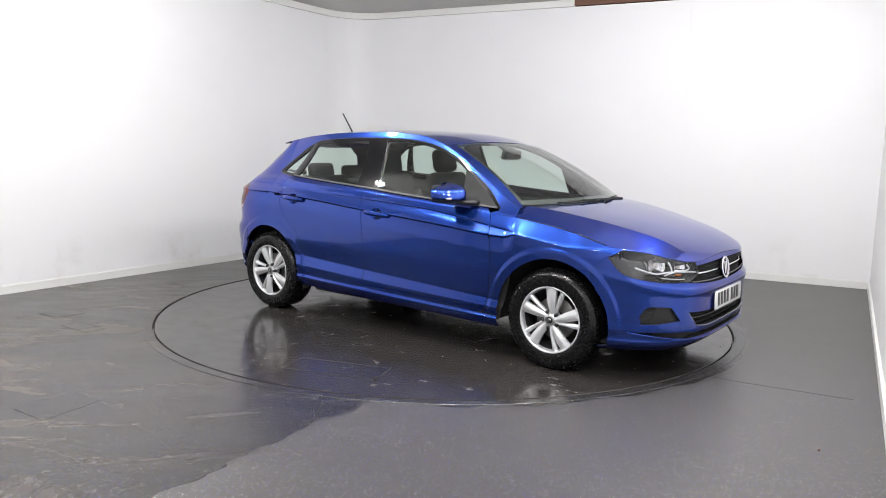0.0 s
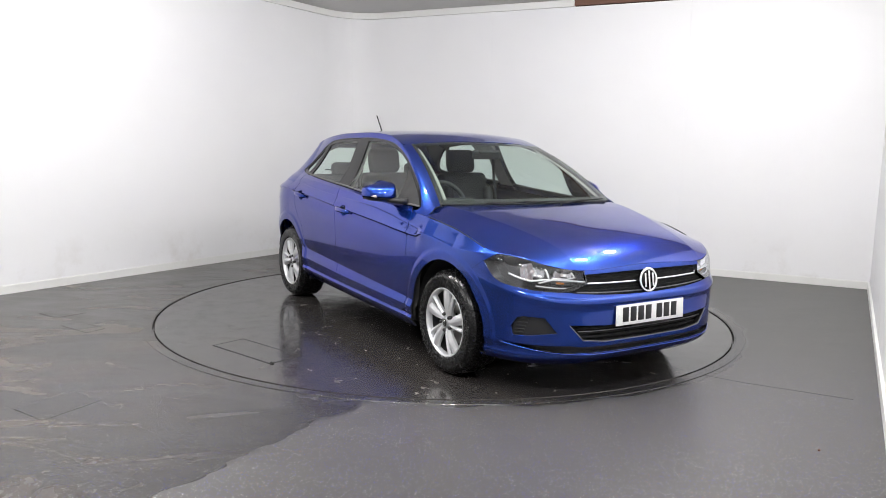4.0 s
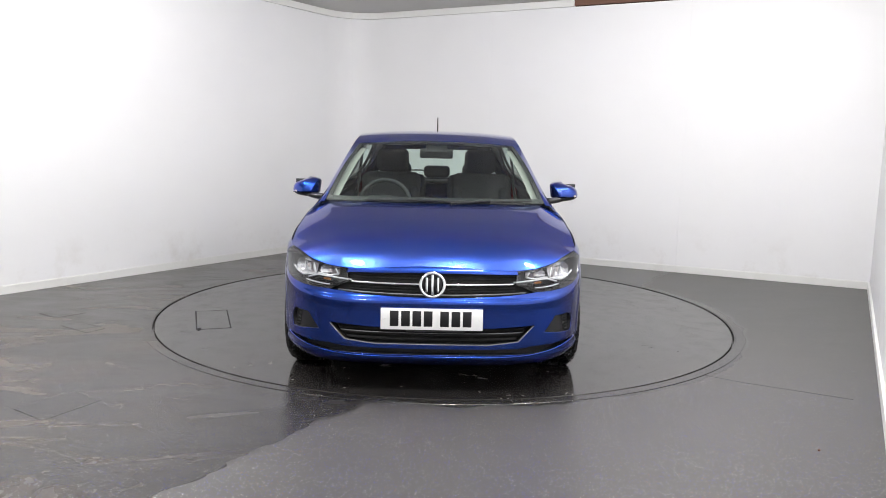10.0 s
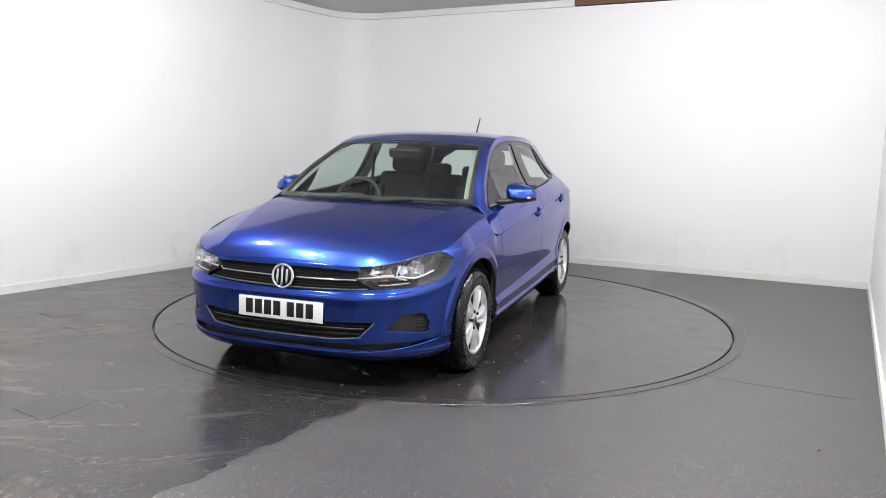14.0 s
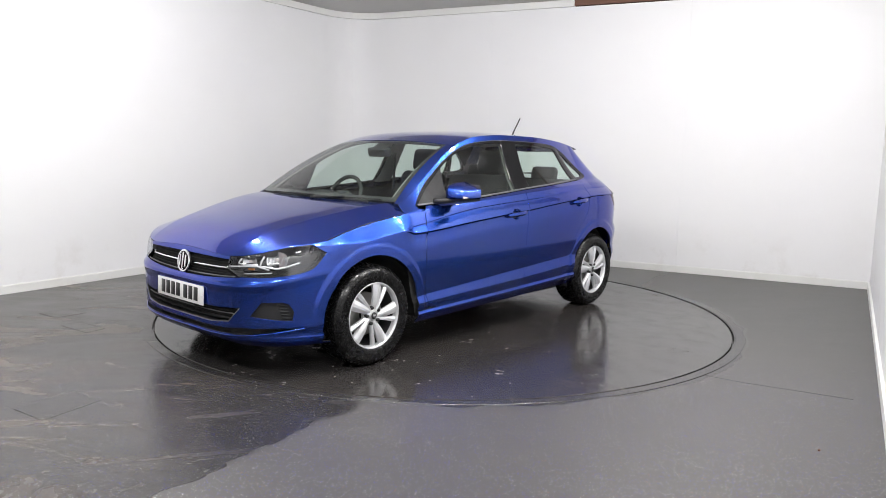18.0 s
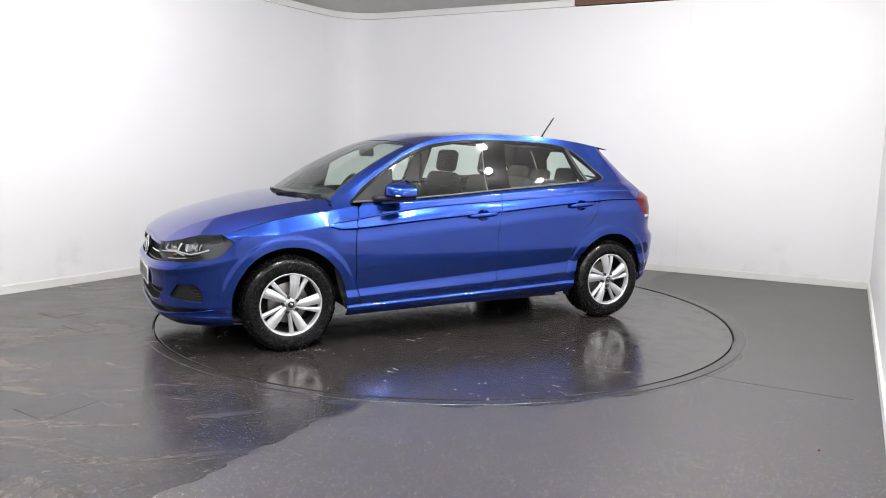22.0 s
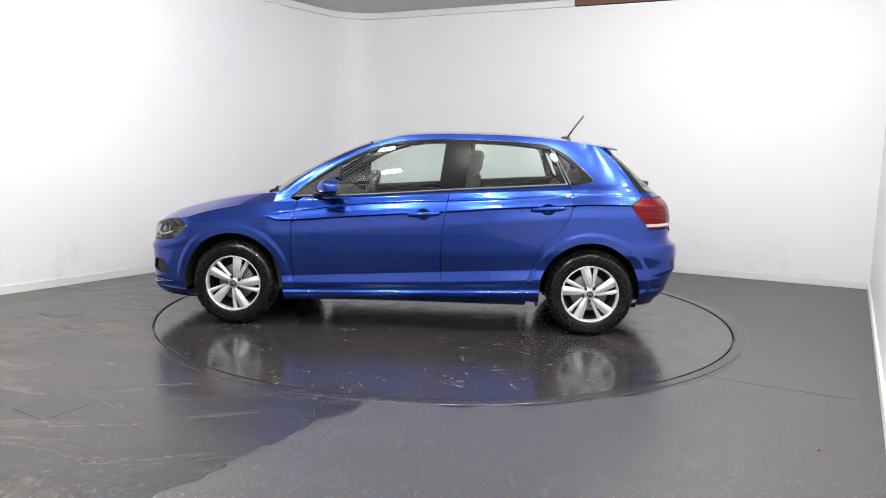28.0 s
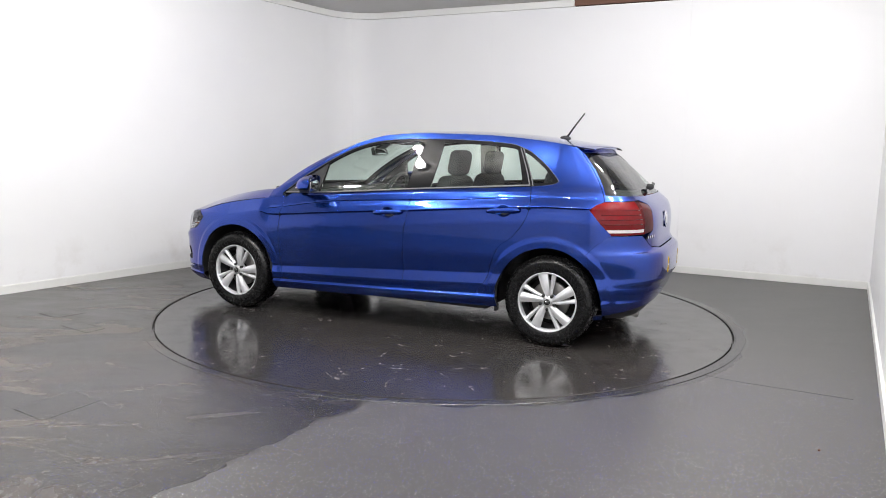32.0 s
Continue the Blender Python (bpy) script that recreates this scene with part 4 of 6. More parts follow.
def strip_between(name, a, b, mat, parent, label="", n=3):
    """A ruled skin between two lines of equal count, on both sides."""
    bm = bmesh.new()
    rows = []
    for p, q in zip(a, b):
        p, q = Vector(p), Vector(q)
        rows.append([bm.verts.new(p.lerp(q, k / n) + Vector((0, 0.10, 0.18)) * 0.035 * (k / n) * (1 - k / n)) for k in range(n + 1)])
    for r, s in zip(rows, rows[1:]):
        for k in range(n):
            bm.faces.new((r[k], s[k], s[k + 1], r[k + 1]))
    bmesh.ops.recalc_face_normals(bm, faces=bm.faces)
    if sum(f.normal.z for f in bm.faces) < 0:
        bmesh.ops.reverse_faces(bm, faces=bm.faces)
    return pair(name, bm, mat, parent, label)


ts = np.linspace(-0.012, 1, 25)
xs = 0.985 + (0.322 - 0.985) * ts
strip_between("screen_pillar", [(x, float(y_rail(x)[0]), float(z_rail(x)[0])) for x in xs], [tuple(screen(0.985, t)[0]) for t in ts], PAINT, CAR)

# roof, with a dark gap where it meets the screen
roof = [(0.372 - 0.050 * (y / 0.556) ** 2 - 0.010, y) for y in np.linspace(0, 0.572, 14)] + [(x, float(y_rail(x)[0])) for x in np.linspace(0.29, -1.40, 46)] + [(-1.47 - 0.02 * (1 - (y / 0.48) ** 2), y) for y in np.linspace(0.475, 0, 10)]
panel_whole("roof", roof_top, roof, PAINT, CAR, grid=0.03, lip=0.008)

# bonnet
bonnet = ([(x, y) for x, y, z in EDGE] + [(x, float(side_y(x, z_belt(x))[0]) if x < X_FRONT else float(y_belt(x)[0])) for x in np.linspace(1.62, 0.84, 22)]
          + [(0.85, 0.775), (0.905, 0.745), (0.985, 0.68)] + [(1.142 - 0.155 * (y / 0.716) ** 2, y) for y in np.linspace(0.62, 0, 12)])
RIDGES = [[(x, 0.665 - 0.19 * float(smooth(0.95, 1.98, x)) + d) for x in np.linspace(1.0, 1.95, 56)] for d in (-0.014, -0.005, 0.0, 0.005, 0.014)]
panel_whole("bonnet", bonnet_top, bonnet, PAINT, CAR, grid=0.020, lip=0.010, lines=RIDGES)

# front bumper with its openings
E3 = [(u_by_y(y, z, "f"), z) for x, y, z in EDGE]
lamp_inner = (u_by_y(0.425, 0.620, "f"), 0.620)
lamp_low = (u_by_y(0.520, 0.577, "f"), 0.577)
lamp_bottom = spline([lamp_low, (u_by_y(0.64, 0.580, "f"), 0.580), (u_by_y(0.735, 0.592, "f"), 0.592), (u_by_y(0.788, 0.612, "f"), 0.612), (u_by_y(0.806, 0.640, "f"), 0.640), (lamp_tip_u, LAMP_TIP[1])], 5)
grille_low = [(u_by_y(y, 0.548 + 0.026 * (y / 0.52) ** 2, "f"), 0.548 + 0.026 * (y / 0.52) ** 2) for y in np.linspace(0.0, 0.515, 12)]
arch_f = arch_line(AXLE_F, a_seam, -17)
low_edge = [(u_by_y(y, 0.176 + 0.012 * (y / 0.8) ** 2, "f"), 0.176 + 0.012 * (y / 0.8) ** 2) for y in np.linspace(0.79, 0.0, 16)]
bumper = grille_low + lamp_bottom[1:] + seam[1:] + arch_f[1:] + low_edge


def on_nose(points, end="f"):
    return [(u_by_y(y, z, end), z) for y, z in points]


intake = on_nose([(0.0, 0.300), (0.30, 0.302), (0.452, 0.318), (0.535, 0.408), (0.30, 0.394), (0.0, 0.391)])
fog = on_nose([(0.585, 0.362), (0.70, 0.344), (0.752, 0.340), (0.758, 0.39), (0.744, 0.436), (0.725, 0.448), (0.645, 0.446)])
slot = on_nose([(0.0, 0.244), (0.30, 0.246), (0.52, 0.252), (0.66, 0.262), (0.735, 0.276), (0.778, 0.298), (0.73, 0.300), (0.52, 0.296), (0.455, 0.286), (0.30, 0.283), (0.0, 0.281)])
intake_d, fog_d, slot_d = (dense(h, 0.015) for h in (intake, fog, slot))
# openings that reach the centre line are notched into the half outline
notch = [slot[0]] + slot[1:][:-1] + [slot[-1]] + [intake[0]] + intake[1:-1] + [intake[-1]]
BUMPER = panel_whole("front_bumper", skin, bumper + notch, PAINT, CAR, holes=[fog_d], grid=0.016,
                     lines=ARCH_LINES + [[(X_FRONT + 0.83 * (math.pi / 2 - q), 0.531 + d + LIFT * math.sin(q) ** 5) for q in np.linspace(0.01, 1.2, 60)] for d in (-0.016, -0.008, -0.002, 0.004, 0.010, 0.017)])
strip_top = [(u, z) for (u, z), (x, y, zz) in zip(E3, EDGE) if y < 0.46]
strip_low = [(u_by_y(y, 0.672 - 0.004 * (y / 0.45) ** 2, "f"), 0.672 - 0.004 * (y / 0.45) ** 2) for y in np.linspace(0.44, 0.0, 10)]
panel_whole("grille_surround", skin, [(u, z - 0.004) for u, z in strip_top] + strip_low, PAINT, CAR, grid=0.012, lip=0.02)

# grille: black field with slats, a bright strip and a satin one
grille_field = [(u, z + 0.001) for u, z in grille_low] + [lamp_low, lamp_inner] + [(u, z + 0.004) for u, z in strip_low]
GRILLE = panel_whole("grille", skin, grille_field, LINER, CAR, "black radiator grille", grid=0.02, depth=0.030, lip=0)


def bar_on(surf, points, w, h, out, n=8):
    """A slim bar laid along a line (u, z) of the skin: width w across it, standing h proud, its foot out metres from the skin."""
    pts = np.array(dense(points, 0.02, closed=False))
    p, nrm = on_surface(surf, pts, -out)
    bm = bmesh.new()
    rows = []
    for i in range(len(p)):
        t = Vector(p[min(i + 1, len(p) - 1)] - p[max(i - 1, 0)]).normalized()
        nn = Vector(nrm[i])
        across = t.cross(nn).normalized()
        c = Vector(p[i])
        rows.append([bm.verts.new(c + across * (w / 2 * a) + nn * (h * b)) for a, b in ((-1, 0), (-0.8, 0.8), (0, 1), (0.8, 0.8), (1, 0))])
    for r, s in zip(rows, rows[1:]):
        for k in range(4):
            bm.faces.new((r[k], s[k], s[k + 1], r[k + 1]))
        bm.faces.new((r[4], s[4], s[0], r[0]))
    bm.faces.new(rows[0])
    bm.faces.new(rows[-1][::-1])
    bmesh.ops.recalc_face_normals(bm, faces=bm.faces)
    return bm


def across_nose(f, y1, n=24):
    """A line over the whole nose at height f(y), from the right to the left."""
    out = []
    for y in np.linspace(-y1, y1, n):
        u = u_by_y(abs(y), f(abs(y)), "f")
        out.append((u if y >= 0 else 2 * U_NOSE - u, f(abs(y))))
    return out


part("chrome_strip", bar_on(skin, across_nose(lambda y: 0.613 + 0.008 * (y / 0.43) ** 2, 0.425), 0.013, 0.008, -0.018), CHROME, GRILLE, "bright chrome strip")
part("lower_strip", bar_on(skin, across_nose(lambda y: 0.563 + 0.016 * (y / 0.5) ** 2, 0.485), 0.007, 0.006, -0.012), DULL, GRILLE, "dull grey strip")
for dz in (0.045, 0.028, -0.022, -0.036):
    part("slat", bar_on(skin, across_nose(lambda y: 0.613 + dz + 0.008 * (y / 0.43) ** 2, 0.43), 0.008, 0.010, -0.031), LINER, GRILLE)

# lower intake, its slats and rim
INTAKE = panel_whole("lower_grille", skin, intake, LINER, CAR, "black lower air intake", grid=0.02, depth=0.055, lip=0)
part("rim_strip", bar_on(skin, [(2 * U_NOSE - u, z) for u, z in reversed(on_nose([(0.0, 0.303), (0.30, 0.305), (0.448, 0.321), (0.528, 0.402)]))][:-1] + on_nose([(0.0, 0.303), (0.30, 0.305), (0.448, 0.321), (0.528, 0.402)]), 0.008, 0.007, -0.008), DULL, INTAKE, "dull grey edge strip")
for z in (0.372, 0.348, 0.325):
    y1 = 0.44 + (z - 0.318) * 0.9
    part("slat", bar_on(skin, across_nose(lambda y, z=z: z + 0.008 * (y / 0.5) ** 2, y1), 0.014, 0.010, -0.038), LINER, INTAKE)
part("slat", bar_on(skin, across_nose(lambda y: 0.360 + 0.008 * (y / 0.5) ** 2, 0.475), 0.005, 0.006, -0.020), DULL, INTAKE)
LOWER = panel_whole("bumper_slot", skin, slot, BLACK_PLASTIC, CAR, "black slot above the bumper lip", grid=0.015, depth=0.040, lip=0)
part("lip_edge", bar_on(skin, across_nose(lambda y: 0.238 + 0.058 * (y / 0.78) ** 4, 0.78, 40), 0.010, 0.010, -0.002), PAINT, BUMPER)
FOGS = panel_pair("fog_grille", skin, fog, BLACK_PLASTIC, CAR, "black honeycomb fog lamp blank", grid=0.012, depth=0.022, lip=0)
for i, z in enumerate((0.428, 0.410, 0.392, 0.374, 0.356)):
    bm = bar_on(skin, on_nose([(0.706 + 0.004 * i, z), (0.740 + 0.003 * i, z - 0.003)]), 0.009, 0.004, -0.019)
    pair("fog_slat", bm, DARK_TRIM, FOGS)


def wall_round(name, outline, depth, mat, parent, whole=False):
    """The walls of an opening, from the skin inwards."""
    poly = np.array(dense(outline, 0.015))
    p0, n0 = on_surface(skin, poly, 0.004)
    p1, _ = on_surface(skin, poly, depth)
    bm = bmesh.new()
    a, b = [bm.verts.new(q) for q in p0], [bm.verts.new(q) for q in p1]
    for i in range(len(a)):
        j = (i + 1) % len(a)
        if abs(poly[i][0] - U_NOSE) < 1e-3 and abs(poly[j][0] - U_NOSE) < 1e-3:
            continue
        bm.faces.new((a[i], a[j], b[j], b[i]))
    bmesh.ops.recalc_face_normals(bm, faces=bm.faces)
    if whole:
        other = mirrored(bm)
        me = bpy.data.meshes.new("side")
        other.to_mesh(me)
        bm.from_mesh(me)
        return part(name, bm, mat, parent)
    return pair(name, bm, mat, parent)


wall_round("intake_wall", intake, 0.055, BLACK_PLASTIC, INTAKE, True)
wall_round("slot_wall", slot, 0.040, BLACK_PLASTIC, LOWER, True)
wall_round("fog_wall", fog, 0.022, BLACK_PLASTIC, FOGS)
wall_round("grille_wall", grille_field, 0.030, BLACK_GLOSS, GRILLE, True)

# black strip laid on the skin as the shade between bonnet and wing
pair("bonnet_gap_shade", bar_on(skin, [p for p in wing_top if p[0] > 0.99], 0.006, 0.0012, 0.0004), GAP_SHADE, CAR, "thin black strip painting the shade of the shut line")

# ---- windscreen and scuttle
ws = [(s, 0.015) for s in np.linspace(0.0, 0.975, 12)] + [(0.975, 0.985)] + [(s, 0.985) for s in np.linspace(0.93, 0.0, 12)]
scr = lambda s, t: screen(s, t)
SCREEN = panel_whole("windscreen", scr, ws, GLASS, CAR, "clear green-tinted windscreen", grid=0.03, lip=0)
# black printed border of the screen
top_band = [(s, 0.985) for s in np.linspace(0.0, 0.975, 10)] + [(s, 0.93) for s in np.linspace(0.955, 0.0, 10)]
panel_whole("screen_band", scr, top_band, BLACK_GLOSS, SCREEN, "black printed border", grid=0.04, depth=0.003, lip=0)
low_band = [(s, 0.012) for s in np.linspace(0.0, 0.975, 10)] + [(s, 0.07) for s in np.linspace(0.955, 0.0, 10)]
panel_whole("screen_band", scr, low_band, BLACK_PLASTIC, SCREEN, "black printed border", grid=0.04, depth=0.003, lip=0)
side_band = [(0.94, 0.02), (0.985, 0.02), (0.985, 0.985), (0.945, 0.985)]
panel_pair("screen_band", scr, side_band, BLACK_PLASTIC, SCREEN, "black printed border", grid=0.04, depth=0.003, lip=0)


def scuttle():
    bm = bmesh.new()
    rows = []
    for y in np.linspace(-0.685, 0.685, 31):
        s = y / 0.716
        a = Vector((1.185 - 0.155 * s * s, y, float(bonnet_top(1.165 - 0.155 * s * s, y)[0][2]) - 0.016))
        b = Vector((1.11 - 0.155 * s * s, y * 0.99, 0.968 - 0.004 * s * s))
        rows.append([bm.verts.new(v) for v in (a + Vector((0.02, 0, -0.04)), a, a.lerp(b, 0.5) + Vector((0, 0, -0.012)), b, b + Vector((-0.05, 0, -0.06)))])
    for r, q in zip(rows, rows[1:]):
        for k in range(4):
            bm.faces.new((r[k], r[k + 1], q[k + 1], q[k]))
    bmesh.ops.recalc_face_normals(bm, faces=bm.faces)
    return bm


part("scuttle", scuttle(), BLACK_PLASTIC, CAR, "black plastic scuttle below the screen")

# ---- side windows: black frame with three panes
frame_outline = [(u, z) for u, z in day_top] + line_of(z_glass, -1.112, 0.845, 40, 0.004)
front_pane = spline([(0.545, 0.966), (0.2, 0.988), (-0.19, 1.017)], 4) + spline([(-0.228, 1.345), (-0.06, 1.345), (0.137, 1.320), (0.301, 1.275), (0.43, 1.218), (0.520, 1.165)], 4)
rear_pane = spline([(-0.372, 1.030), (-0.7, 1.052), (-1.045, 1.073)], 4) + spline([(-0.962, 1.305), (-0.90, 1.322), (-0.66, 1.342), (-0.41, 1.350)], 4)
quarter_pane = [(-1.118, 1.085), (-1.19, 1.090), (-1.235, 1.100), (-1.242, 1.115), (-1.17, 1.188), (-1.065, 1.266), (-1.005, 1.296)]
FRAMES = panel_pair("window_frame", skin, frame_outline, BLACK_GLOSS, CAR, "black gloss window surround", holes=[dense(front_pane, 0.02), dense(rear_pane, 0.02), dense(quarter_pane, 0.02)], grid=0.016, depth=0.006, lip=0.014)
for name, pane in (("front_window", front_pane), ("rear_door_window", rear_pane), ("quarter_window", quarter_pane)):
    panel_pair(name, skin, pane, GLASS, FRAMES, "green-tinted side glass", grid=0.022, depth=0.012, lip=0)
pair("belt_trim", bar_on(skin, line_of(z_glass, 0.84, -1.10, 40, 0.008), 0.014, 0.006, -0.006), GREY_SEAL, FRAMES, "black rubber window seal")
pair("frame_trim", bar_on(skin, day_top[2:-8], 0.009, 0.004, -0.005), GREY_SEAL, FRAMES, "grey edge seal")

for a, b_ in (((-1.098, 1.066), (-0.980, 1.318)), ((-1.120, 1.068), (-1.000, 1.312))):
    pair("divider_trim", bar_on(skin, [a, b_], 0.008, 0.004, -0.006), GREY_SEAL, FRAMES, "grey edge seal")

# ---- tail: lamps, tailgate, bumper, rear glass
def on_tail(points):
    return on_nose(points, "r")


tail_lamp_outer = tail_front + on_tail([(0.575, 0.772)]) + on_tail([(0.575, 0.985)])
TAIL_LAMPS = panel_pair("tail_lamp", skin, shrink(dense(tail_lamp_outer, 0.015), 0.002), RED_LENS, CAR, "red rear lamp with a clear lower strip", grid=0.015)
tail_lamp_inner = on_tail([(0.570, 0.985), (0.570, 0.774), (0.455, 0.790), (0.430, 0.960)])
panel_pair("tailgate_lamp", skin, shrink(dense(tail_lamp_inner, 0.015), 0.001), RED_DARK, TAIL_LAMPS, "dark red lamp on the tailgate", grid=0.015)
low_strip = [(u_side(-1.655, 0.786), 0.786)] + on_tail([(0.590, 0.788), (0.590, 0.806)]) + [(u_side(-1.640, 0.804), 0.804)]
panel_pair("reversing_lens", skin, low_strip, WHITE_LENS, TAIL_LAMPS, "clear reversing lamp strip", grid=0.012, depth=-0.002, lip=0.003)
for z in (0.93, 0.90, 0.87, 0.84):
    pair("lens_rib", bar_on(skin, [(u_side(-1.60, z), z)] + on_tail([(0.60, z)]), 0.006, 0.003, -0.001), RED_DARK, TAIL_LAMPS)
gate_edge = [(u_side(x - 0.006, z), z) for x, z in hatch]
tailgate = [(U_TAIL, 0.668)] + on_tail([(0.30, 0.668), (0.48, 0.690), (0.545, 0.735), (0.452, 0.789), (0.426, 0.962), (0.50, 0.992)]) + gate_edge[::-1] + [(U_TAIL, 1.330)]
glass_edge = [(u_side(x - 0.014, z), z) for x, z in hatch[1:5]]
glass_inner = [(u_side(x - 0.075, z), z) for x, z in hatch[1:5]]
rear_glass = [(U_TAIL, 1.012)] + on_tail([(0.40, 1.012)]) + glass_edge[::-1] + [(U_TAIL, 1.292)]
rg_notch = [(U_TAIL, 1.298)] + [glass_edge[0]] + glass_edge[1:] + on_tail([(0.40, 1.008)]) + [(U_TAIL, 1.006)]
TAILGATE = panel_whole("tailgate", skin, tailgate + rg_notch, PAINT, CAR, grid=0.02)
panel_whole("rear_window", skin, rear_glass, GLASS, TAILGATE, "tinted rear window", grid=0.05, depth=0.006, lip=0)
panel_pair("glass_border", skin, glass_edge + glass_inner[::-1], BLACK_GLOSS, TAILGATE, "black edge of the rear window", grid=0.02, depth=0.003, lip=0.002)
rb_top = on_tail([(0.0, 0.660), (0.30, 0.660), (0.48, 0.682), (0.552, 0.730), (0.60, 0.762)])
rear_bumper = rb_top + [(u_side(*TAIL_LOW), TAIL_LOW[1] - 0.004)] + [(u - 0.0035, z) for u, z in rear_seam] + arch_line(AXLE_R, a_rear, 197)[1:] + on_tail([(0.80, 0.205), (0.72, 0.226), (0.5, 0.285), (0.0, 0.295)])
REAR_BUMPER = panel_whole("rear_bumper", skin, rear_bumper, PAINT, CAR, grid=0.018, lines=ARCH_LINES)
diffuser = on_tail([(0.0, 0.293), (0.5, 0.283), (0.70, 0.226), (0.68, 0.205), (0.0, 0.200)])
panel_whole("diffuser", skin, diffuser, BLACK_PLASTIC, REAR_BUMPER, "black plastic lower bumper", grid=0.025, depth=0.006)


# ---------------------------------------------------------------- wheels
def blade(stations, thick=0.022):
    """A spoke: stations of (radius, angle in degrees, half width, front); the front face is narrower than the back."""
    bm = bmesh.new()
    rows = []
    for r, ang, hw, front in stations:
        a = radians(ang)
        d, across = Vector((math.cos(a), 0, math.sin(a))), Vector((-math.sin(a), 0, math.cos(a)))
        row = []
        for k, dy in ((-1.0, -thick), (-0.96, -0.008), (-0.2, 0.003), (0.25, 0.003), (0.96, -0.006), (1.0, -thick)):
            row.append(bm.verts.new(d * r + across * (hw * k) + Vector((0, front + dy, 0))))
        rows.append(row)
    for p, q in zip(rows, rows[1:]):
        for k in range(5):
            bm.faces.new((p[k], p[k + 1], q[k + 1], q[k]))
        bm.faces.new((p[5], p[0], q[0], q[5]))
    bm.faces.new(rows[0])
    bm.faces.new(rows[-1])
    bmesh.ops.recalc_face_normals(bm, faces=bm.faces)
    return bm


R_TYRE = 0.306


def tread():
    """Blocks of the tyre's tread, with grooves between them."""
    bm = bmesh.new()
    for row, (y0, y1, off) in enumerate(((-0.182, -0.142, 0.0), (-0.136, -0.104, 0.5), (-0.098, -0.066, 0.0), (-0.060, -0.026, 0.5))):
        n = 64
        for i in range(n):
            a0, a1 = 2 * math.pi * (i + off + 0.06) / n, 2 * math.pi * (i + off + 0.94) / n
            skew = 0.012 if row % 2 else -0.012
            vs = []
            for r in (R_TYRE - 0.008, R_TYRE - (0.003 if row in (0, 3) else 0.0)):
                for a, y in ((a0, y0), (a1, y0), (a1 + skew, y1), (a0 + skew, y1)):
                    vs.append(bm.verts.new((r * math.cos(a), y, r * math.sin(a))))
            bm.faces.new(vs[4:])
            for k in range(4):
                bm.faces.new((vs[k], vs[(k + 1) % 4], vs[4 + (k + 1) % 4], vs[4 + k]))
    bmesh.ops.recalc_face_normals(bm, faces=bm.faces)
    return bm


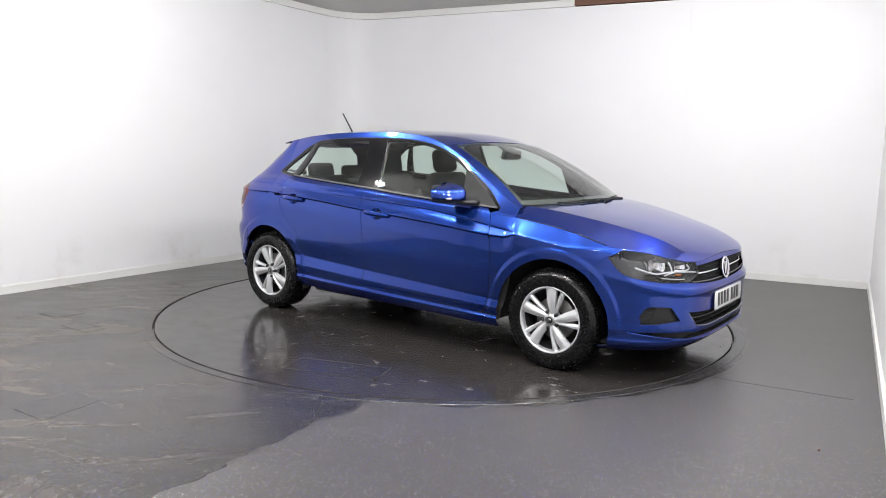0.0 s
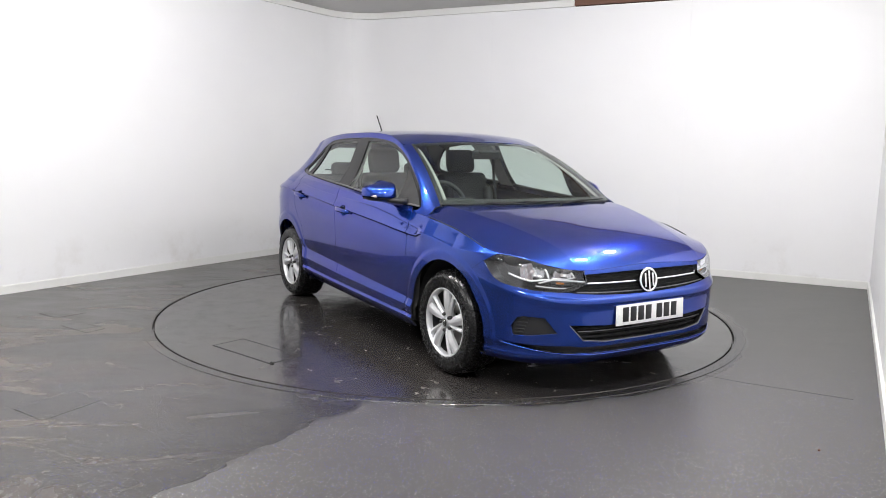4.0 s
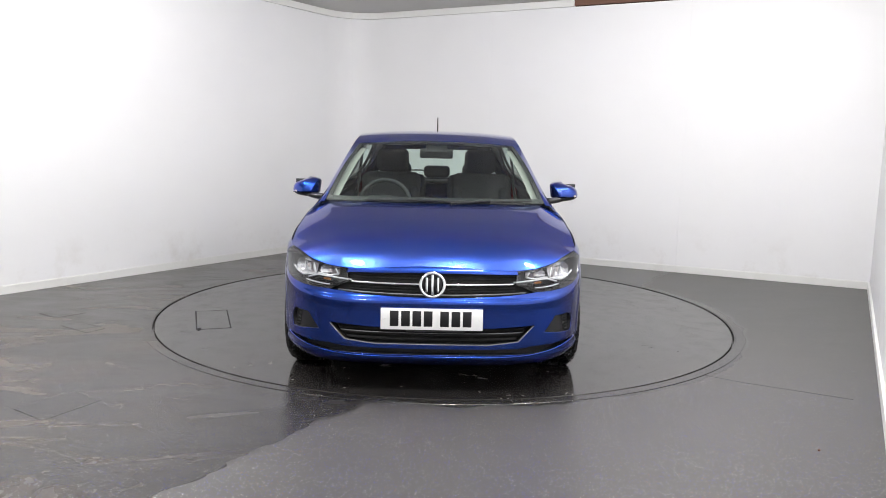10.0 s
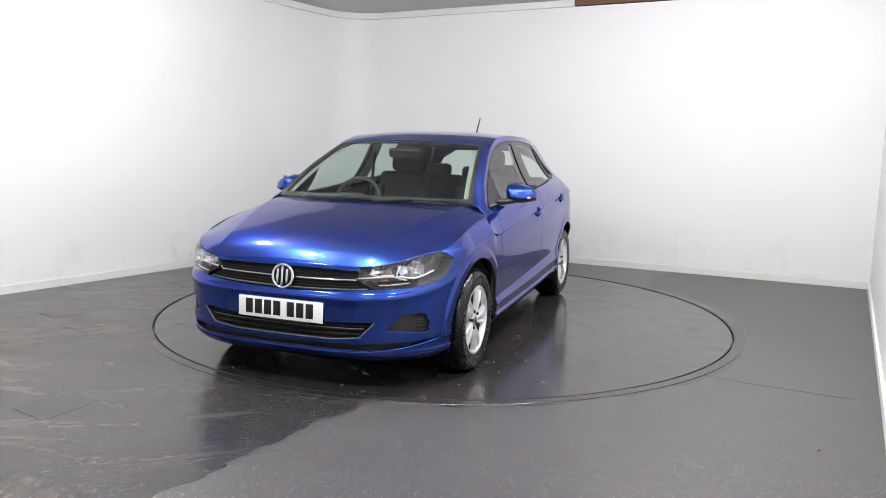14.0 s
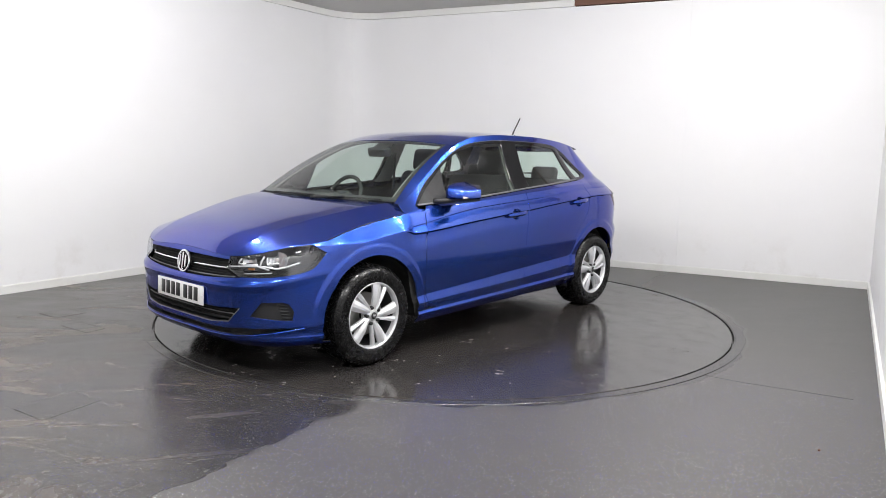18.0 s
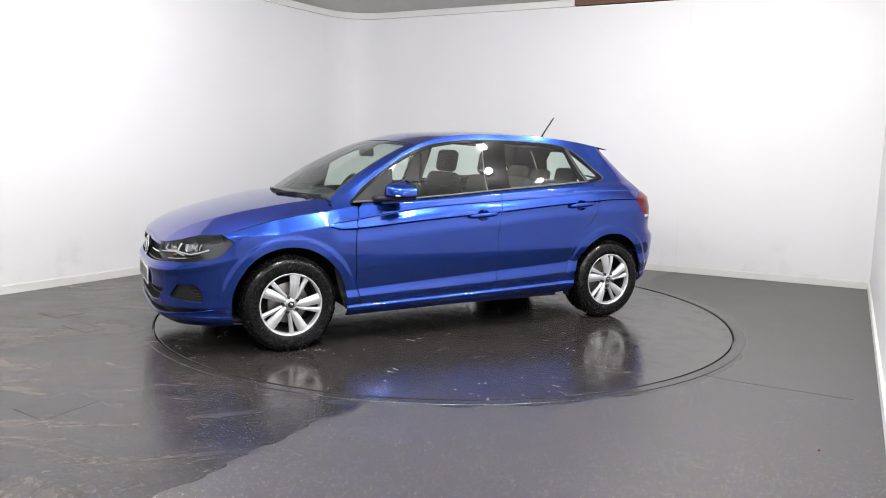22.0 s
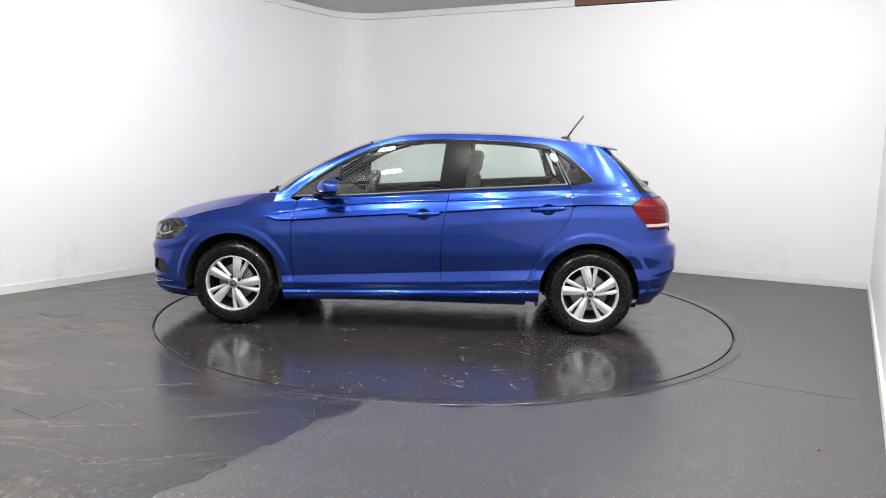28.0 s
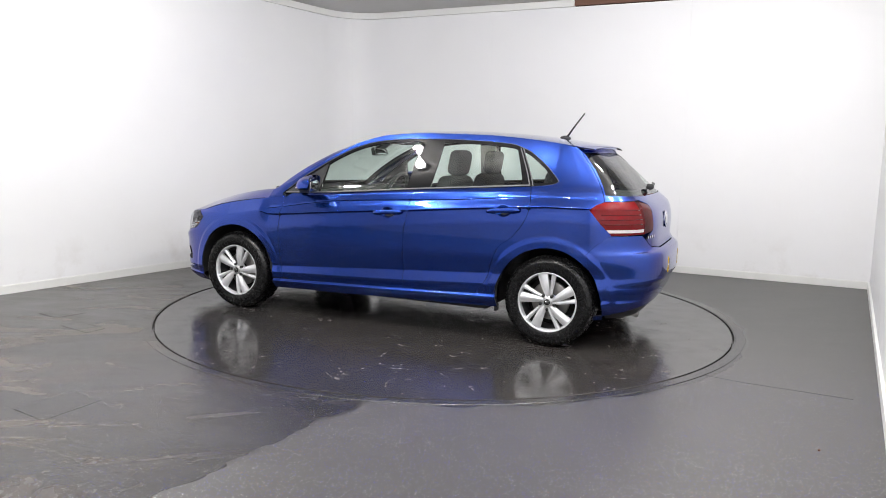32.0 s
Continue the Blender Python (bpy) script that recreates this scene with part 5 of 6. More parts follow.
def make_wheel(parent):
    """A wheel round the y axis, its outer face towards +y, the hub cap at y = 0."""
    w = new("wheel")
    w.parent = parent
    tagged(w, "five-spoke silver alloy wheel with black tyre")
    tyre = part("tyre", revolve([(0.196, -0.008), (0.200, 0.006), (0.206, 0.010), (0.214, 0.012), (0.240, 0.016), (0.262, 0.014), (0.270, 0.015), (0.274, 0.012), (0.286, 0.002), (0.296, -0.010), (0.3005, -0.024),
                                 (0.299, -0.030), (0.299, -0.176), (0.3005, -0.184), (0.292, -0.200), (0.262, -0.216), (0.22, -0.21), (0.20, -0.195)], 96, "y"), RUBBER, w)
    part("tread", tread(), RUBBER, tyre, smooth=False)
    rim = part("rim", revolve([(0.201, 0.000), (0.203, 0.006), (0.200, 0.009), (0.194, 0.008), (0.190, 0.002), (0.187, -0.012), (0.184, -0.026)], 96, "y"), ALLOY, w)
    part("rim_barrel", revolve([(0.184, -0.026), (0.178, -0.05), (0.172, -0.09), (0.170, -0.17), (0.19, -0.19)], 64, "y"), BARREL, rim)
    for i in range(5):
        b = 72 * i + 90
        part("spoke", blade([(0.030, b + 6, 0.015, -0.010), (0.055, b - 1, 0.020, -0.004), (0.100, b - 5, 0.027, 0.005), (0.150, b - 7, 0.0325, 0.004), (0.197, b - 8.5, 0.036, -0.001)]), ALLOY, rim, sharp=18)
        part("slim_spoke", blade([(0.036, b + 30, 0.010, -0.011), (0.062, b + 24, 0.0105, -0.006), (0.10, b + 19, 0.0115, -0.002), (0.15, b + 16.5, 0.014, -0.002), (0.197, b + 15, 0.017, -0.005)]), ALLOY, rim, sharp=18)
        bolt = revolve([(0.0001, -0.004), (0.0085, -0.004), (0.0105, -0.008), (0.0105, -0.03)], 12, "y")
        a = radians(b + 40)
        bmesh.ops.translate(bolt, vec=(0.049 * math.cos(a), 0.008, 0.049 * math.sin(a)), verts=bolt.verts)
        part("wheel_bolt", bolt, BLACK_PLASTIC, rim, "black wheel bolt cap")
    part("hub", revolve([(0.033, -0.004), (0.038, -0.008), (0.054, -0.016), (0.058, -0.024), (0.056, -0.05)], 40, "y"), ALLOY, rim)
    part("centre_cap", revolve([(0.0001, 0.002), (0.022, 0.001), (0.029, -0.001), (0.033, -0.005), (0.033, -0.012)], 32, "y"), SATIN, rim, "silver centre cap with a plain round emblem")
    part("cap_emblem", revolve([(0.0001, 0.0045), (0.019, 0.0038), (0.021, 0.0022)], 32, "y"), BLACK_PLASTIC, rim)
    for k in (-1, 0, 1):
        bm = bmesh.new()
        box(bm, (0.0032, 0.002, 0.022), (0.008 * k, 0.0052, 0.0))
        part("emblem_bar", bm, CHROME, rim)
    part("brake_disc", revolve([(0.05, -0.075), (0.128, -0.075), (0.132, -0.078), (0.132, -0.095), (0.05, -0.1)], 48, "y"), STEEL, w)
    part("brake_shield", revolve([(0.0001, -0.105), (0.165, -0.105), (0.169, -0.118)], 40, "y"), LINER, w)
    return w


FL = make_wheel(CAR)
FL.matrix_basis = pose(AXLE_F, 0.838, HUB_Z, 0, -18, 0)
for x, y, turn, roll in ((AXLE_R, 0.815, 0, 4), (AXLE_F, -0.838, 180, -8), (AXLE_R, -0.815, 180, 20)):
    copy_thing(FL, pose(x, y, HUB_Z, 0, 0, turn) @ pose(0, 0, 0, 0, roll, 0))


def arch_liner(ax, out):
    """The dark tunnel above a wheel."""
    bm = bmesh.new()
    r, n = ARCH + 0.012, 28
    rows = []
    for y in (out, out - 0.05, 0.52):
        rows.append([bm.verts.new((ax + r * math.cos(a), y, HUB_Z + r * math.sin(a))) for a in (radians(-8 + 196 * i / n) for i in range(n + 1))])
    for p, q in zip(rows, rows[1:]):
        for i in range(n):
            bm.faces.new((p[i], p[i + 1], q[i + 1], q[i]))
    bm.faces.new(rows[-1])
    bmesh.ops.recalc_face_normals(bm, faces=bm.faces)
    return bm


for ax, out in ((AXLE_F, 0.80), (AXLE_R, 0.72)):
    pair("arch_liner", arch_liner(ax, out), LINER, CAR, "black wheel arch liner")

# underbody, engine bay block and luggage floor keep the car dark below
bm = bmesh.new()
box(bm, (1.62, 1.50, 0.06), (-0.02, 0, 0.225), 0.015)
box(bm, (0.72, 1.02, 0.40), (1.50, 0, 0.40), 0.02)
box(bm, (0.80, 1.02, 0.40), (-1.36, 0, 0.42), 0.02)
box(bm, (0.30, 0.16, 0.04), (-0.4, 0.3, 0.185), 0.01)
part("underbody", bm, LINER, CAR, "black floor pan")
tray = [(1.50, 0.74), (1.62, 0.745), (1.75, 0.715), (1.87, 0.60), (1.94, 0.42), (1.965, 0.2)]
part("undertray", prism([(x, -y) for x, y in tray] + tray[::-1], 0.196, 0.215), LINER, CAR, "black plastic undertray")
bm = tube([(-1.50, 0.36, 0.215), (-1.72, 0.37, 0.21), (-1.80, 0.38, 0.195)], 0.024, 14)
part("exhaust_pipe", bm, STEEL, CAR, "dull steel exhaust pipe")
pair("mud_flap", (lambda b: (box(b, (0.02, 0.05, 0.05), (-0.905, 0.77, 0.225), 0.006), b)[1])(bmesh.new()), LINER, CAR)

# dark backing sheets, added behind the skin so that the shut lines look shaded
inner = [(0.915, 0.235), (0.99, 0.50), (1.0, 0.60), (1.03, 0.86), (0.80, 0.89), (-1.10, 1.03), (-1.30, 1.03), (u_side(-1.55, 0.93), 0.93), (u_side(-1.58, 0.66), 0.66), (-1.36, 0.70), (-1.18, 0.70), (-1.0, 0.60), (-0.93, 0.40), (-0.92, 0.245)]
panel_pair("dark_backing", skin, inner, LINER, CAR, grid=0.05, depth=0.022, lip=0)
nose_inner = on_nose([(0.0, 0.20), (0.5, 0.21), (0.74, 0.23), (0.74, 0.62), (0.5, 0.66), (0.0, 0.67)])
panel_whole("nose_inner", skin, nose_inner, LINER, CAR, grid=0.05, depth=0.085, lip=0)
wing_inner = [(x, y) for x, y, z in EDGE[:24:3]] + [(1.55, 0.75), (0.98, 0.76), (1.0, 0.0)]
panel_whole("bay_cover", bonnet_top, [(x - 0.03, y) for x, y in wing_inner], LINER, CAR, grid=0.06, depth=0.035, lip=0)

# ---------------------------------------------------------------- headlamps
lamp_outline = [(u, z - 0.003) for (u, z), (x, y, zz) in zip(E3, EDGE) if y > 0.43] + [WING_END, (lamp_tip_u, LAMP_TIP[1])] + lamp_bottom[::-1][1:] + [lamp_inner]
lamp_outline = shrink(dense(lamp_outline, 0.012), 0.0025)
LAMPS_FRONT = panel_pair("headlamp", skin, lamp_outline, LENS, CAR, "clear headlamp with chrome reflectors", grid=0.014, lip=0.006)
panel_pair("lamp_housing", skin, shrink(lamp_outline, -0.001), LAMP_BASE, LAMPS_FRONT, "dark grey lamp housing", grid=0.02, depth=0.085, lip=0)


def lamp_wall():
    poly = np.array(lamp_outline)
    p0, _ = on_surface(skin, poly, 0.003)
    p1, _ = on_surface(skin, poly, 0.085)
    b = bmesh.new()
    a, c = [b.verts.new(q) for q in p0], [b.verts.new(q) for q in p1]
    for i in range(len(a)):
        j = (i + 1) % len(a)
        b.faces.new((a[i], a[j], c[j], c[i]))
    bmesh.ops.recalc_face_normals(b, faces=b.faces)
    return b


pair("lamp_wall", lamp_wall(), LAMP_BASE, LAMPS_FRONT)


def bowl(y, z, ry, rz, depth, out=0.006, n=20):
    """A chrome bowl that opens forward, set into the lamp."""
    u = u_by_y(y, z, "f")
    p, nrm = on_surface(skin, np.array([(u, z)]), 0.085 - out)
    c, d = Vector(p[0]), (Vector(nrm[0]) + Vector((0.9, 0, 0))).normalized()
    side = Vector((0, 0, 1)).cross(d).normalized()
    up = d.cross(side)
    b = bmesh.new()
    rings = []
    for k in range(6):
        f = k / 5
        r, h = 1 - f * 0.94, -depth * (1 - (1 - f) ** 2)
        rings.append([b.verts.new(c + side * (ry * r * math.copysign(abs(math.cos(a)) ** 0.7, math.cos(a))) + up * (rz * r * math.copysign(abs(math.sin(a)) ** 0.7, math.sin(a))) + d * h)
                      for a in (2 * math.pi * i / n for i in range(n))])
    for p_, q_ in zip(rings, rings[1:]):
        for i in range(n):
            b.faces.new((p_[i], p_[(i + 1) % n], q_[(i + 1) % n], q_[i]))
    b.faces.new(rings[-1])
    bmesh.ops.recalc_face_normals(b, faces=b.faces)
    return b


pair("reflector", bowl(0.548, 0.670, 0.054, 0.031, 0.026, 0.044), REFLECTOR, LAMPS_FRONT, "chrome inner reflector")
pair("reflector", bowl(0.692, 0.680, 0.066, 0.046, 0.028, 0.046), REFLECTOR, LAMPS_FRONT, "chrome outer reflector")
for pts, w in (([(0.420, 0.630), (0.52, 0.638), (0.605, 0.644), (0.668, 0.622)], 0.009), ([(0.770, 0.662), (0.735, 0.641), (0.700, 0.630), (0.622, 0.645), (0.632, 0.705)], 0.010),
               ([(0.610, 0.652), (0.535, 0.645), (0.490, 0.655), (0.506, 0.684)], 0.009), ([(0.68, 0.608), (0.60, 0.600), (0.54, 0.598)], 0.006)):
    pair("light_guide", bar_on(skin, on_nose(pts), w, 0.008, -0.024), SILVER, LAMPS_FRONT, "bright silver light guide")
for k in range(5):
    y = 0.655 + 0.019 * k
    pair("reflector_rib", bar_on(skin, on_nose([(y, 0.655), (y + 0.003, 0.708)]), 0.004, 0.005, -0.044), SILVER, LAMPS_FRONT)
pair("indicator_bulb", bar_on(skin, on_nose([(0.545, 0.622), (0.585, 0.624)]), 0.011, 0.008, -0.045), AMBER, LAMPS_FRONT, "amber indicator")
for y, z, r in ((0.548, 0.672, 0.010), (0.692, 0.684, 0.012)):
    u = u_by_y(y, z, "f")
    q = on_surface(skin, np.array([(u, z)]), 0.050)[0][0]
    b = bmesh.new()
    bmesh.ops.create_uvsphere(b, u_segments=12, v_segments=8, radius=r)
    bmesh.ops.translate(b, vec=tuple(q), verts=b.verts)
    pair("bulb", b, WHITE_LENS, LAMPS_FRONT)

# ---------------------------------------------------------------- badge and plates
def ring(radius, tube_r, at, turn, n=40, k=10, flat=0.6):
    b = bmesh.new()
    rows = []
    for i in range(n):
        a = 2 * math.pi * i / n
        rows.append([b.verts.new(turn @ Vector((tube_r * flat * math.sin(t), (radius + tube_r * math.cos(t)) * math.cos(a), (radius + tube_r * math.cos(t)) * math.sin(a))) + Vector(at)) for t in (2 * math.pi * j / k for j in range(k))])
    for i in range(n):
        p, q = rows[i], rows[(i + 1) % n]
        for j in range(k):
            b.faces.new((p[j], p[(j + 1) % k], q[(j + 1) % k], q[j]))
    bmesh.ops.recalc_face_normals(b, faces=b.faces)
    return b


def emblem(name, at, tilt, parent, r=0.066):
    """A round emblem: chrome ring on a dark disc with three plain chrome bars."""
    turn = Matrix.Rotation(tilt, 3, "Y")
    disc = revolve([(0.0001, 0.004), (r * 0.96, 0.0), (r, -0.014)], 40, "z")
    bmesh.ops.transform(disc, matrix=Matrix.Translation(at) @ turn.to_4x4() @ Matrix.Rotation(math.pi / 2, 4, "Y"), verts=disc.verts)
    e = part(name, disc, BLACK_GLOSS, parent, "round chrome-ringed emblem")
    part("emblem_ring", ring(r - 0.005, 0.0085, at, turn), CHROME, e, "chrome ring")
    for k, lean in ((-0.55, 0.0), (0.0, 0.0), (0.55, 0.0)):
        b = bmesh.new()
        box(b, (0.006, 0.012, r * (1.55 if abs(k) < 0.5 else 1.15)), (0.006, 0, 0), 0.002)
        bmesh.ops.transform(b, matrix=Matrix.Translation(at) @ turn.to_4x4() @ Matrix.Translation((0, k * r * 0.78, 0)) @ Matrix.Rotation(lean, 4, "X"), verts=b.verts)
        part("emblem_bar", b, CHROME, e)
    return e


emblem("front_emblem", (2.030, 0, 0.613), radians(-8), CAR)


def plate(at, turn, board_mat, groups, label, parent):
    """A number plate with plain bars in place of its characters."""
    b = bmesh.new()
    box(b, (0.006, 0.520, 0.111), (0, 0, 0), 0.0025)
    m = Matrix.Translation(at) @ turn.to_4x4()
    bmesh.ops.transform(b, matrix=m, verts=b.verts)
    p = part("number_plate", b, board_mat, parent, label, sharp=40)
    y = -0.213
    for n in groups:
        for _ in range(n):
            b = bmesh.new()
            box(b, (0.002, 0.044, 0.079), (0.0032, y + 0.022, 0.002), 0.0005)
            bmesh.ops.transform(b, matrix=m, verts=b.verts)
            part("plate_bar", b, INK, p)
            y += 0.0575
        y += 0.026
    for s in (-1, 1):
        b = revolve([(0.0001, 0.003), (0.004, 0.0025), (0.005, 0.0)], 12, "z")
        bmesh.ops.transform(b, matrix=m @ Matrix.Translation((0.003, s * 0.243, 0)) @ Matrix.Rotation(math.pi / 2, 4, "Y"), verts=b.verts)
        part("plate_screw", b, PLATE_WHITE, p)
    return p


plate((2.058, 0, 0.441), Matrix.Rotation(radians(-2), 3, "Y"), PLATE_WHITE, (4, 3), "white front number plate with black bars", CAR)
b = bmesh.new()
box(b, (0.012, 0.30, 0.012), (2.052, 0.02, 0.380), 0.003)
part("plate_holder", b, BLACK_PLASTIC, CAR)
plate((-1.962, 0, 0.540), Matrix.Rotation(math.pi, 3, "Z"), PLATE_YELLOW, (4, 3), "yellow rear number plate with black bars", CAR)
emblem("rear_emblem", (-1.897, 0, 0.835), math.pi + radians(4), CAR, 0.058)
for i in range(4):
    y = 0.525 - 0.034 * i
    u = u_by_y(y, 0.748, "r")
    q = on_surface(skin, np.array([(u, 0.748)]), -0.002)[0][0]
    b = bmesh.new()
    box(b, (0.006, 0.026, 0.022), tuple(q), 0.002)
    part("script_bar", b, CHROME, TAILGATE, "plain chrome bar in place of a letter")

# ---------------------------------------------------------------- handles and door mirrors
def handle_parts(x, z, door, slope=0.075):
    """A pull handle over a round cup in the door skin."""
    def at(dx, dz, out):
        p, n = on_surface(skin, np.array([(x + dx, z + dz - slope * dx)]), -out)
        return Vector(p[0])
    pts = [at(-0.112, 0.0, 0.004), at(-0.102, 0.0, 0.016), at(-0.08, 0, 0.030), at(-0.03, 0, 0.037), at(0.03, 0, 0.037), at(0.075, 0, 0.032), at(0.100, 0, 0.018), at(0.112, 0, 0.004)]
    b = tube(pts, [0.010, 0.0135, 0.016, 0.0175, 0.0175, 0.0165, 0.0135, 0.010], 14)
    for v in b.verts:
        mid = at(max(-0.11, min(0.11, v.co.x - x)), 0, 0.02)
        v.co.y = mid.y + (v.co.y - mid.y) * 0.62
    pair("door_handle", b, PAINT, door)


def handle_cup(x, z, door):
    p, n = on_surface(skin, np.array([(x, z)]), 0.0)
    b = bmesh.new()
    rings = []
    for k in range(8):
        f = k / 7
        ringv = []
        for i in range(28):
            a = 2 * math.pi * i / 28
            q, nn = on_surface(skin, np.array([(x + 0.056 * (1 - f * 0.97) * math.cos(a), z + 0.042 * (1 - f * 0.97) * math.sin(a))]), 0.001 + 0.034 * math.sin(f * math.pi / 2))
            ringv.append(b.verts.new(q[0]))
        rings.append(ringv)
    for r, s in zip(rings, rings[1:]):
        for i in range(28):
            b.faces.new((r[i], r[(i + 1) % 28], s[(i + 1) % 28], s[i]))
    b.faces.new(rings[-1])
    bmesh.ops.recalc_face_normals(b, faces=b.faces)
    pair("handle_cup", b, PAINT, door)


for (x, z), door in ((FRONT_HANDLE, FRONT_DOORS), (REAR_HANDLE, REAR_DOORS)):
    handle_cup(x, z, door)
    handle_parts(x, z, door)


def mirror_shell(z_lo, z_hi, grow=0.0, n=26, m=18):
    """The mirror's housing between two heights (shares of its half height): round in front, cut off behind."""
    b = bmesh.new()
    rows = []
    for j in range(m + 1):
        zz = z_lo + (z_hi - z_lo) * j / m
        z1 = min(abs(zz), 0.999)
        wide, outer, root = (1 - z1 ** 2.8) ** (1 / 2.4), (1 - z1 ** 2.6) ** (1 / 2.2), (1 - z1 ** 6) ** 0.5
        row = []
        for i in range(n + 1):
            a = -math.pi / 2 + math.pi * i / n
            ex = math.copysign(abs(math.cos(a)) ** 0.65, math.cos(a))
            ey = math.copysign(abs(math.sin(a)) ** 0.70, math.sin(a))
            y = 0.900 + (0.096 + grow) * ey * (outer if ey > 0 else root) - 0.008 * zz
            x = 0.518 + (0.140 + grow) * wide * ex * (0.95 - 0.14 * ey) - 0.030 * (ey > 0) * ey - 0.016 * zz
            row.append(b.verts.new((x, y, 1.014 + (0.064 + grow) * zz * (1 - 0.10 * ey) - 0.004 * ey)))
        rows.append(row)
    for p, q in zip(rows, rows[1:]):
        for i in range(n):
            b.faces.new((p[i], p[i + 1], q[i + 1], q[i]))
        b.faces.new((p[n], p[0], q[0], q[n]))
    bmesh.ops.remove_doubles(b, verts=b.verts, dist=1e-5)
    bmesh.ops.recalc_face_normals(b, faces=b.faces)
    return b


MIRRORS = pair("door_mirror", mirror_shell(-0.46, 0.995), PAINT, CAR, "blue door mirror on a black foot", sharp=50)
pair("mirror_base", mirror_shell(-0.995, -0.48, -0.003), BLACK_PLASTIC, MIRRORS, "black lower mirror housing", sharp=50)
pair("mirror_band", mirror_shell(-0.50, -0.44, 0.0022), BLACK_GLOSS, MIRRORS, sharp=50)
b = bmesh.new()
box(b, (0.006, 0.166, 0.104), (0.4985, 0.902, 1.018), 0.002, Matrix.Rotation(radians(9.5), 3, "Z"))
pair("mirror_bezel", b, BLACK_PLASTIC, MIRRORS, "black mirror surround")
b = bmesh.new()
box(b, (0.004, 0.140, 0.084), (0.4960, 0.902, 1.018), 0.0015, Matrix.Rotation(radians(9.5), 3, "Z"))
pair("mirror_glass", b, MIRROR, MIRRORS, "mirror glass")
b = tube([(0.525, 0.977, 0.990), (0.575, 0.976, 0.991), (0.620, 0.957, 0.991)], 0.007, 8)
pair("side_indicator", b, WHITE_LENS, MIRRORS, "clear indicator strip")
b = tube([(0.600, 0.890, 0.978), (0.64, 0.840, 0.966), (0.67, 0.800, 0.962), (0.69, 0.765, 0.962)], [0.022, 0.024, 0.026, 0.024], 12)
for v in b.verts:
    v.co.z = 0.962 + (v.co.z - 0.962) * 0.8
pair("mirror_foot", b, BLACK_PLASTIC, MIRRORS, "black mirror foot")
sail = [(0.835, 0.948), (0.550, 0.966), (0.523, 1.165), (0.60, 1.115), (0.72, 1.035)]
panel_pair("mirror_sail", skin, sail, SAIL, FRAMES, "black plastic mirror mount", grid=0.03, depth=0.001, lip=0.006)

# ---------------------------------------------------------------- roof things, wipers, spoiler
ant = tube([(-1.148, 0, 1.402), (-1.19, 0, 1.465), (-1.273, 0, 1.577)], [0.008, 0.0062, 0.005], 10)
base = bmesh.new()
bmesh.ops.create_uvsphere(base, u_segments=20, v_segments=10, radius=1.0)
bmesh.ops.scale(base, vec=(0.042, 0.017, 0.020), verts=base.verts)
bmesh.ops.translate(base, vec=(-1.135, 0, 1.394), verts=base.verts)
ANTENNA = part("antenna", base, BLACK_PLASTIC, CAR, "black roof aerial")
part("aerial_rod", ant, BLACK_PLASTIC, ANTENNA)


def spoiler():
    """The lip that carries the roof on over the rear window."""
    b = bmesh.new()
    rows = []
    for s in np.linspace(-1, 1, 33):
        y = 0.488 * s
        tip = -1.398 - 0.088 * (1 - abs(s) ** 3.0)
        row = []
        for k in range(6):
            x = -1.385 + (tip + 1.385) * k / 5
            row.append((x, y * (1 - 0.02 * k / 5), float(roof_top(x, y)[0][2]) + 0.0015))
        zt = row[-1][2]
        row += [(tip - 0.004, y * 0.98, zt - 0.008), (tip + 0.002, y * 0.98, zt - 0.022), (min(tip + 0.05, -1.40), y * 0.98, zt - 0.036), (-1.400, y * 0.98, zt - 0.045 - 0.01 * (1 - abs(s)))]
        rows.append([b.verts.new(v) for v in row])
    for r, q in zip(rows, rows[1:]):
        for k in range(len(r) - 1):
            b.faces.new((r[k], r[k + 1], q[k + 1], q[k]))
    bmesh.ops.recalc_face_normals(b, faces=b.faces)
    return b


part("roof_spoiler", spoiler(), PAINT, TAILGATE, sharp=60)


def wiper(foot, s0, t0, s1, t1):
    """An arm from its foot and a blade on the screen."""
    arm_end = Vector(screen((s0 + s1) / 2, (t0 + t1) / 2)[0]) + Vector((0.010, 0, 0.012))
    w = part("wiper", tube([foot, Vector(foot) + Vector((0.0, 0, 0.02)), arm_end], [0.011, 0.008, 0.005], 8), LINER, CAR, "black windscreen wiper")
    pts = [Vector(screen(s0 + (s1 - s0) * k / 8, t0 + (t1 - t0) * k / 8)[0]) + Vector((0.004, 0, 0.007)) for k in range(9)]
    part("wiper_blade", tube(pts, 0.0045, 8), LINER, w)


wiper((1.165, 0.10, 0.945), 0.12, 0.008, 0.86, 0.022)
wiper((1.08, 0.56, 0.940), -0.60, 0.008, 0.10, 0.016)
w = part("rear_wiper", tube([(-1.765, 0.0, 1.045), (-1.790, 0.0, 1.055), (-1.775, -0.16, 1.075), (-1.745, -0.30, 1.075)], [0.016, 0.014, 0.008, 0.006], 8), BLACK_PLASTIC, TAILGATE, "black rear wiper")
b = bmesh.new()
box(b, (0.05, 0.045, 0.04), (-1.775, 0.0, 1.058), 0.01)
part("wiper_cap", b, BLACK_PLASTIC, TAILGATE)

